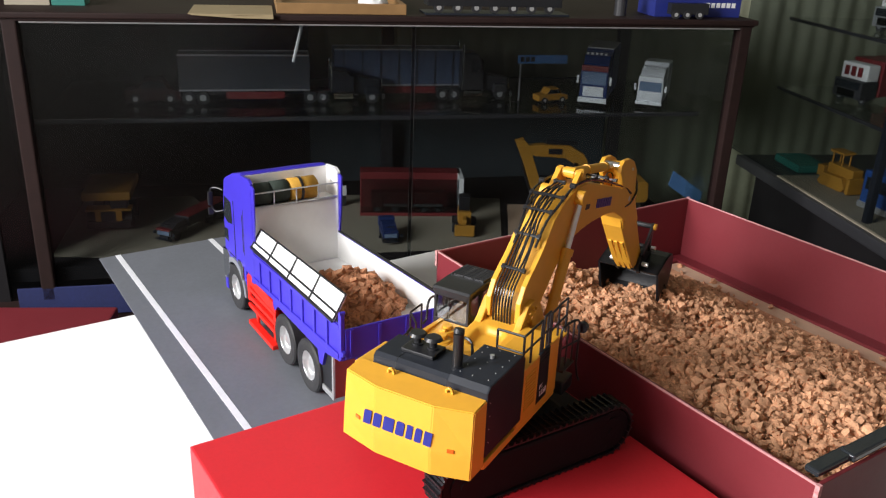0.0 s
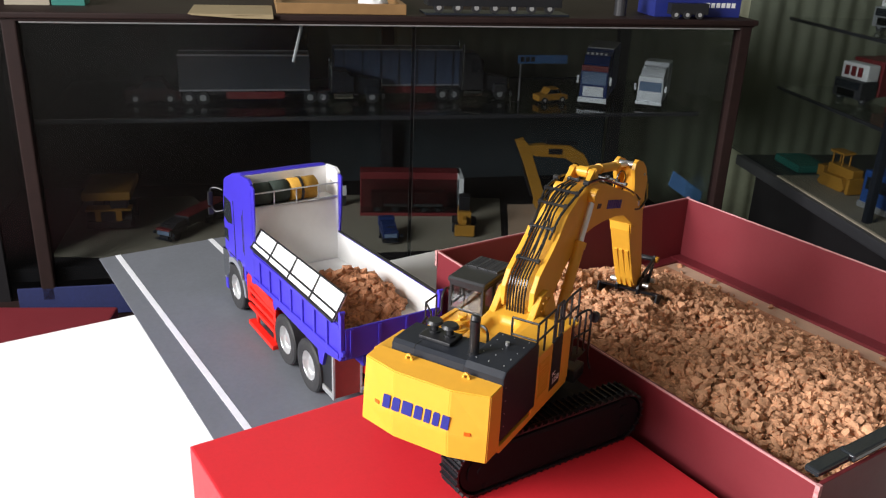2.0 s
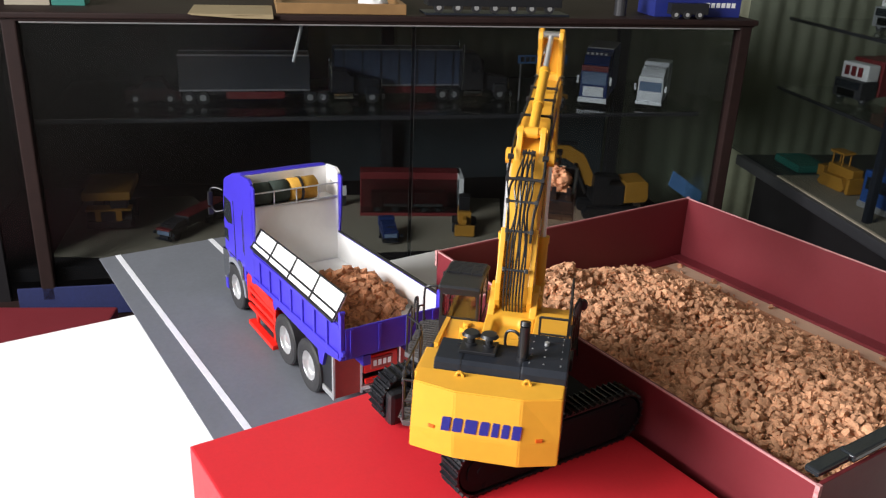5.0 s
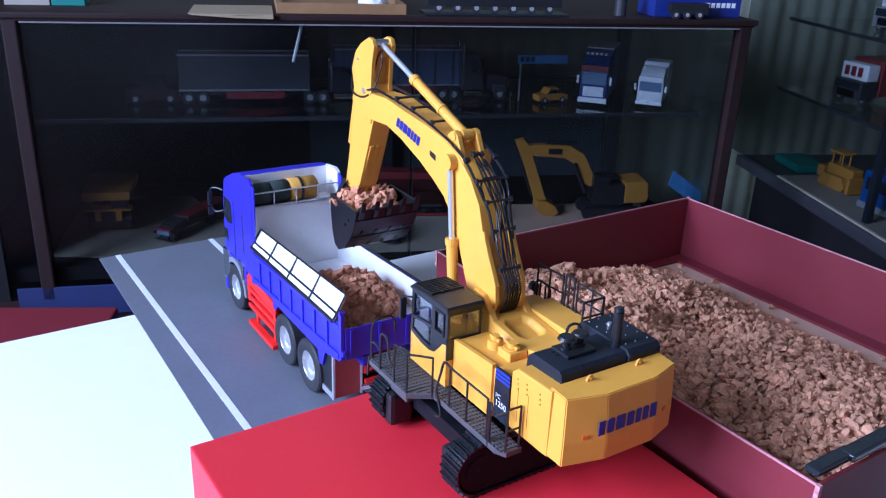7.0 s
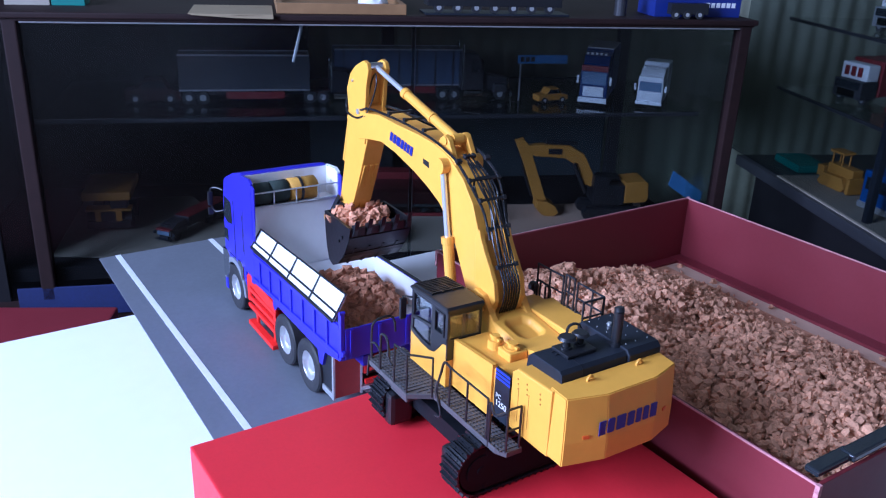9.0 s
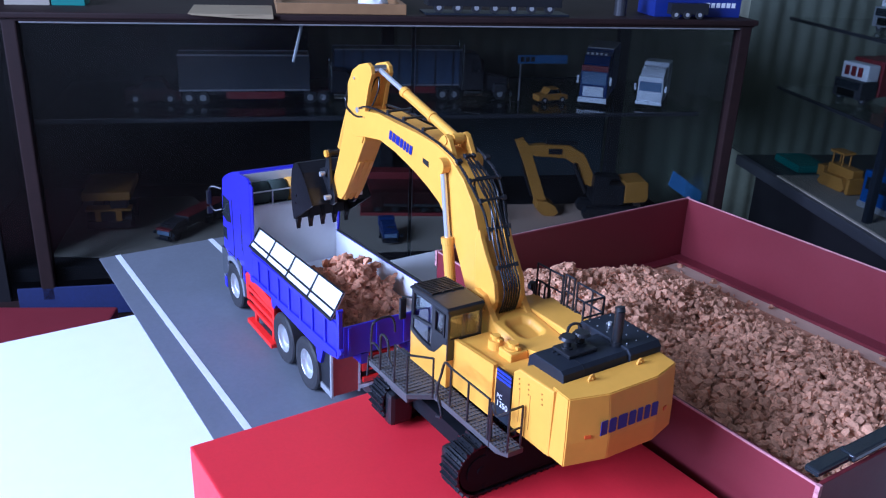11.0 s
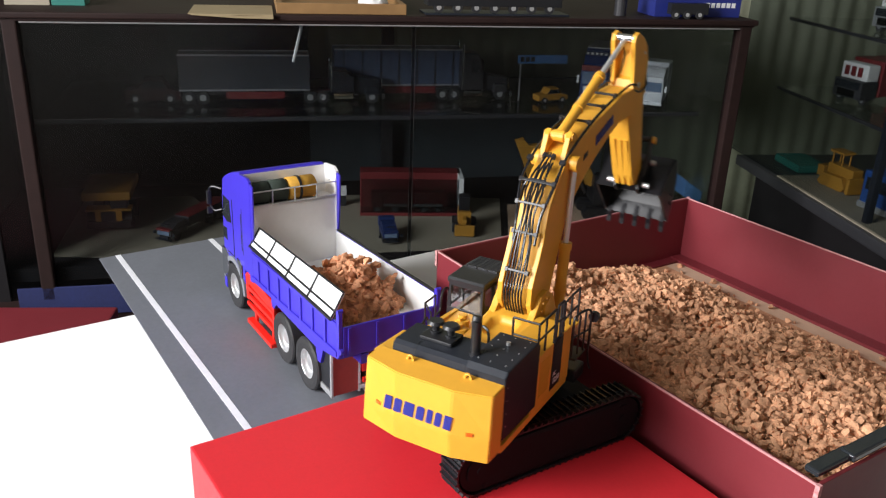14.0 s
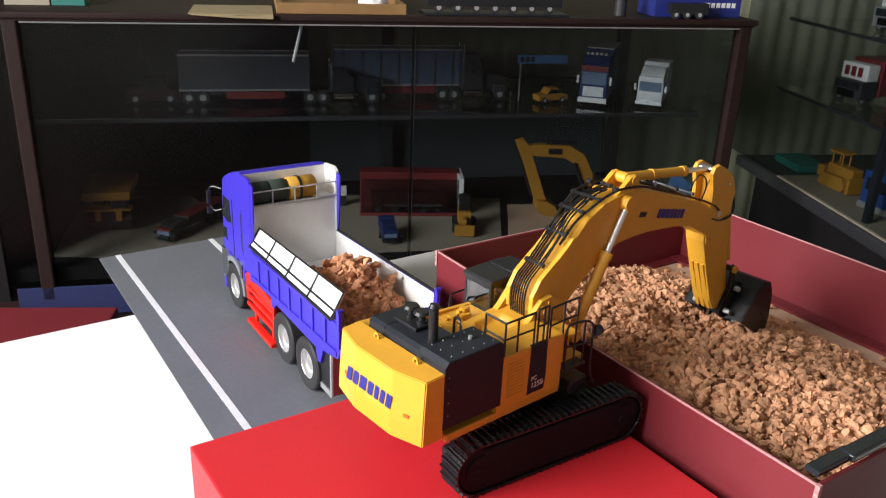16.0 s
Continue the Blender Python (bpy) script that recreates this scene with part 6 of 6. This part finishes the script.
    for z in (129.0, 141.0):
        part("shelf_rail", sag(tube(B(), [(110.8, -38, z), (110.8, 38, z)], 0.7)), STEEL, hb, "grey shelf rail")
    for y in (-20, 0, 20):
        part("rail_post", sag(tube(B(), [(110.8, y, 127.5), (110.8, y, 141)], 0.7)), STEEL, hb)
    # mud flaps and rear bar
    for s in (1, -1):
        bm = B()
        box(bm, -40.5, -39.5, min(s * 16, s * 38), max(s * 16, s * 38), 13, 47)
        mf = part("mud_flap", bm, FLAPRED, chassis, "dull red mud flap with pale frame")
        for y in (16, 38):
            part("frame_bar", box(B(), -41.5, -39, s * y - 0.8, s * y + 0.8, 12, 48, 0.2), STEEL, mf, "pale metal edge bar")
        bm = B()
        box(bm, -43, -41.5, min(s * 4, s * 17), max(s * 4, s * 17), 15, 18.5, 0.4)
        part("flap_stay", bm, STEEL, mf)
        bm = B()
        box(bm, -38, -18, min(s * 18, s * 37.5), max(s * 18, s * 37.5), 16, 50, 1.0)
        part("inner_guard", bm, BLACK, chassis, "black guard behind the wheel")
        bm = B()
        box(bm, -38, -20, min(s * 18, s * 38), max(s * 18, s * 38), 11, 15.6, 0.4)
        part("guard_bar", bm, STEEL, chassis, "pale metal bar")
    bm = B()
    box(bm, -44, -41.5, -14, 14, 20, 24, 0.5)
    part("rear_bar", bm, TRUCKRED, chassis)
    return truck


TRUCK = build_truck()


def roll(name, material, x, y0, y1, z, r, label, strap):
    """A bundle of canvas lying across the shelf."""
    bm = B()
    prof = [(0.0, 0.0), (r * 0.8, 0.0), (r, 1.5), (r * 0.97, (y1 - y0) / 2), (r, y1 - y0 - 1.5), (r * 0.8, y1 - y0), (0.0, y1 - y0)]
    seg = 20
    rows = [[bm.verts.new((q * math.cos(2 * math.pi * k / seg) * (1 + 0.04 * math.sin(5 * k)), y, q * math.sin(2 * math.pi * k / seg))) for q, y in prof[1:-1]] for k in range(seg)]
    for k in range(seg):
        a, b = rows[k], rows[(k + 1) % seg]
        for j in range(len(a) - 1):
            bm.faces.new((a[j], b[j], b[j + 1], a[j + 1]))
    bm.faces.new([q[0] for q in rows])
    bm.faces.new([q[-1] for q in rows][::-1])
    bmesh.ops.recalc_face_normals(bm, faces=bm.faces)
    t = part(name, bm, material, None, soft=True)
    tagged(t, label, "canvas roll")
    if strap:
        s = B()
        rod(s, (0, (y1 - y0) * 0.55, 0), (0, (y1 - y0) * 0.55 + 2.2, 0), r * 1.05, 20)
        part("strap", s, BLACK, t, "dark strap")
    return t, mm(x, y0, z)


ROLLS = [roll("canvas_roll", OLIVE, 121.5, 20, 37, 120.5, 9.6, "dark green rolled canvas on the truck's shelf", False),
         roll("canvas_roll", OLIVE, 121.5, 4, 20, 120.6, 9.7, "dark green rolled canvas on the truck's shelf", False),
         roll("canvas_roll", MUSTARD, 121.5, -22, 4, 120.8, 9.9, "strapped mustard yellow canvas roll on the truck's shelf", True)]


def pile_height(x, y):
    floor_z = 62.5 - 0.047 * (x + 58)
    d = ((x - 6) / 48) ** 2 + ((y - 1) / 36) ** 2
    h = max(0.0, 1.0 - d) ** 0.8 * 23
    return floor_z + h + 2.5 * noise.noise(Vector((x / 14, y / 14, 4.0))), h


def build_load():
    rng = np.random.default_rng(21)
    cs, ss = [], []
    for layer in range(2):
        for _ in range(950):
            x, y = rng.uniform(-50, 60), rng.uniform(-32, 32)
            z, h = pile_height(x, y)
            if h < 1.0:
                continue
            s = rng.uniform(5.0, 11.5)
            cs.append((x / 1000, y / 1000, (z - 4.5 * layer + rng.uniform(-2.0, 1.0)) / 1000))
            ss.append(s / 1000)
    return chips_object("truck_load", cs, ss, TRUCKCHIP, 23, Matrix.Identity(4), "pile of brown wood chips in the truck bed", "wood chips")


LOAD = build_load()


def build_scoops():
    """Small rigid clumps of chips that the bucket lifts, carries and tips."""
    rng = np.random.default_rng(31)
    out = []
    for k in range(20):
        cs = [tuple(np.clip(rng.normal(0, 1, 3), -1.6, 1.6) * (0.0046, 0.0046, 0.0024)) for _ in range(11)]
        ss = list(rng.uniform(0.0052, 0.0098, 11))
        ob = chips_object("chip_clump", cs, ss, TRUCKCHIP, 40 + k, Matrix.Identity(4), "clump of loose brown wood chips", "wood chips")
        ob["group"] = "chips scooped by the bucket"
        out.append(ob)
    return out


SCOOPS = build_scoops()


# ------------------------------------------------------------------ movement
# seconds, swing, boom, arm, bucket (degrees)
JOINTS = [(0.0, 65.6, -25.5, 42.9, 100), (0.5, 65.5, -24.8, 39.3, 99), (1.0, 65.8, -24.1, 37.4, 98), (1.25, 65.6, -24.3, 38.1, 97), (1.5, 65.1, -28.3, 43.0, 92),
          (2.0, 65.2, -28.4, 32.3, 78), (2.5, 65.1, -27.7, 25.7, 70), (3.0, 65.2, -25.1, 15.2, 60), (3.5, 65.2, -22.6, 8.9, 52), (4.0, 65.8, -17.5, 13.7, 42),
          (4.2, 66.0, -13.5, 11.8, 38), (5.2, 91.0, 5.5, 3.1, 6), (6.3, 126.0, 12.0, -4.6, 3), (6.5, 128.6, 9.6, -2.9, 4), (7.0, 128.4, -0.8, -1.2, 9),
          (7.5, 138.0, -7.3, -0.9, 4), (8.0, 126.8, -7.0, 0.9, 2), (8.5, 127.9, -6.9, 1.0, 2), (9.0, 128.5, -6.7, 5.8, 8), (9.2, 128.5, -6.7, 6.6, 10),
          (10.6, 128.9, -6.5, 12.9, 140), (11.3, 129.1, -5.8, 16.0, 146), (11.55, 129.1, -5.8, 15.3, 146), (11.8, 129.0, -6.7, 8.9, 145), (12.0, 129.0, -6.9, 7.1, 144),
          (12.5, 128.2, -1.5, 0.2, 146), (13.0, 108.6, 12.6, -3.5, 146), (13.5, 88.0, 8.7, -1.8, 142), (14.0, 65.8, 3.4, 0.0, 138), (14.5, 45.1, -9.3, -3.7, 134),
          (14.6, 46.8, -10.8, -2.4, 134), (14.8, 56.4, -10.4, 2.9, 134), (15.0, 62.6, -9.0, 10.3, 137), (15.2, 63.3, -9.8, 11.6, 139), (15.4, 56.2, -10.5, 11.8, 139),
          (15.6, 48.0, -14.2, 12.7, 140), (15.8, 45.6, -20.3, 18.4, 147), (16.0, 46.3, -25.7, 24.7, 154)]
# seconds, slide of the machine over the red box (millimetres)
SLIDE = [(0.0, -7.0, -14.1), (0.5, -9.8, -18.0), (1.25, -9.7, -17.6), (1.45, 0.0, 0.0), (16.0, 0.0, 0.0)]


def glide(rows, t):
    """Values at t on smooth curves through rows of (t, values...), with no overshoot."""
    ts = [r[0] for r in rows]
    i = max(0, min(len(ts) - 2, sum(1 for q in ts if q <= t) - 1))
    h, s = ts[i + 1] - ts[i], (t - ts[i]) / (ts[i + 1] - ts[i])
    out = []
    for c in range(1, len(rows[0])):
        def slope(k):
            if k <= 0 or k >= len(ts) - 1:
                return 0.0
            a = (rows[k][c] - rows[k - 1][c]) / (ts[k] - ts[k - 1])
            b = (rows[k + 1][c] - rows[k][c]) / (ts[k + 1] - ts[k])
            return 0.0 if a * b <= 0 else 2 * a * b / (a + b)
        p0, p1, m0, m1 = rows[i][c], rows[i + 1][c], slope(i) * h, slope(i + 1) * h
        out.append((2 * s ** 3 - 3 * s * s + 1) * p0 + (s ** 3 - 2 * s * s + s) * m0 + (3 * s * s - 2 * s ** 3) * p1 + (s ** 3 - s * s) * m1)
    return out


def at(q, y=0.0):
    return Matrix.Translation((q[0] / 1000, y / 1000, q[1] / 1000))


def tilt(degrees):
    """A turn in the plane of the boom that lifts what points forward."""
    return Matrix.Rotation(radians(-degrees), 4, "Y")


def linkage(t):
    """Poses of the machine's moving parts in its own space at t."""
    sw, bo, ar, bu = glide(JOINTS, t)
    boom = at(FOOT) @ tilt(bo) @ at((-FOOT[0], -FOOT[1]))
    arm = boom @ at(HINGE) @ tilt(ar) @ at((-HINGE[0], -HINGE[1]))
    bucket = arm @ at(PIN) @ tilt(bu)

    def spot(m, q):
        v = m @ Vector((q[0] / 1000, 0, q[1] / 1000))
        return v.x * 1000, v.z * 1000

    def aim(a, b, y=0.0):
        return at(a, y) @ tilt(math.degrees(math.atan2(b[1] - a[1], b[0] - a[0])))

    eye, brk, top = spot(boom, BOOM_EYE), spot(boom, BRACKET), spot(arm, TOP)
    rock, p2 = spot(arm, ROCKER), spot(bucket, (0.3, -17.5))
    r1, r2 = 24.0, 17.0
    d = math.dist(rock, p2)
    d = min(max(d, 7.1), r1 + r2 - 0.01)
    k = (r1 * r1 - r2 * r2 + d * d) / (2 * d)
    h = math.sqrt(max(0.0, r1 * r1 - k * k))
    ux, uz = (p2[0] - rock[0]) / d, (p2[1] - rock[1]) / d
    knee = (rock[0] + k * ux - h * uz, rock[1] + k * uz + h * ux)
    turn = Matrix.Rotation(radians(sw), 4, "Z")
    poses = {"house": Matrix.Identity(4), "boom": boom, "arm": arm, "bucket": bucket,
             "arm_barrel": aim(brk, top), "arm_rod": aim(top, brk), "rocker": aim(rock, knee), "push": aim(knee, p2)}
    for i, y in enumerate((-11.2, 11.2)):
        poses["boom_barrel%d" % i], poses["boom_rod%d" % i] = aim(CYL_BASE, eye, y), aim(eye, CYL_BASE, y)
    return {n: turn @ m for n, m in poses.items()}


def root(t):
    x, y = glide(SLIDE, t)
    return Matrix.Translation((x / 1000, y / 1000, 0))


def truck_pose(t):
    s = glide([(0.0, 3.3), (9.5, 3.3), (10.0, 0.0), (16.0, 0.0)], t)[0]
    return Matrix.Translation(TRUCK_END - TRUCK_DIR * (s / 1000)) @ Matrix.Rotation(radians(TRUCK_YAW), 4, "Z")


def motions():
    times = [k / 10 for k in range(161)]
    carried = {"house": HOUSE, "boom": BOOM, "arm": ARM, "bucket": BUCKET, "arm_barrel": ARM_BARREL, "arm_rod": ARM_ROD, "rocker": ROCKER_LINK,
               "push": PUSH_LINK, "boom_barrel0": BOOM_BARRELS[0], "boom_barrel1": BOOM_BARRELS[1], "boom_rod0": BOOM_RODS[0], "boom_rod1": BOOM_RODS[1]}
    poses = {t: linkage(t) for t in times}
    for n, ob in carried.items():
        walk(ob, [(t, poses[t][n]) for t in times])
    walk(EXC, [(t, root(t)) for t in times if t <= 1.6] + [(16.0, root(16.0))])
    few = [0.0, 9.4, 9.5, 9.6, 9.7, 9.8, 9.9, 10.0, 16.0]
    walk(TRUCK, [(t, truck_pose(t)) for t in few])
    walk(LOAD, [(t, truck_pose(t)) for t in few])
    for ob, m in ROLLS:
        walk(ob, [(t, truck_pose(t) @ m) for t in few])
    # chips: lie in the heap, ride in the bucket, drop into the truck
    rng = np.random.default_rng(77)
    lift = 3.6
    for k, ob in enumerate(SCOOPS):
        seat = mm(-30 + 4.4 * (k % 5) + rng.uniform(-1.5, 1.5), -9.9 + 6.6 * (k // 5) + rng.uniform(-1, 1), rng.uniform(-3, 3), 0, 0, rng.uniform(0, 360))
        rest = Matrix.Translation((0, 0, -0.024)) @ root(lift) @ linkage(lift)["bucket"] @ seat
        x, y = 28 + rng.uniform(-40, 34), rng.uniform(-21, 20)
        z = pile_height(x, y)[0] + rng.uniform(2, 9)
        fallen = truck_pose(16.0) @ mm(x, y, z, 0, 0, rng.uniform(0, 360))
        drop = 9.75 + 0.06 * (k % 7)
        rows = []
        for t in times:
            if t <= lift - 0.3:
                m = rest
            elif t <= lift + 0.2:
                f, held = (t - lift + 0.3) / 0.5, poses[t]["bucket"] @ seat
                m = Matrix.LocRotScale(rest.translation.lerp(held.translation, f), rest.to_quaternion().slerp(held.to_quaternion(), f), None)
            elif t <= drop:
                m = poses[t]["bucket"] @ seat
            else:
                f = min(1.0, (t - drop) / 0.35)
                start = linkage(drop)["bucket"] @ seat
                m = Matrix.LocRotScale(start.translation.lerp(fallen.translation, f * f if f < 1 else 1.0),
                                       start.to_quaternion().slerp(fallen.to_quaternion(), f), None)
            rows.append((t, m))
        walk(ob, rows)


motions()
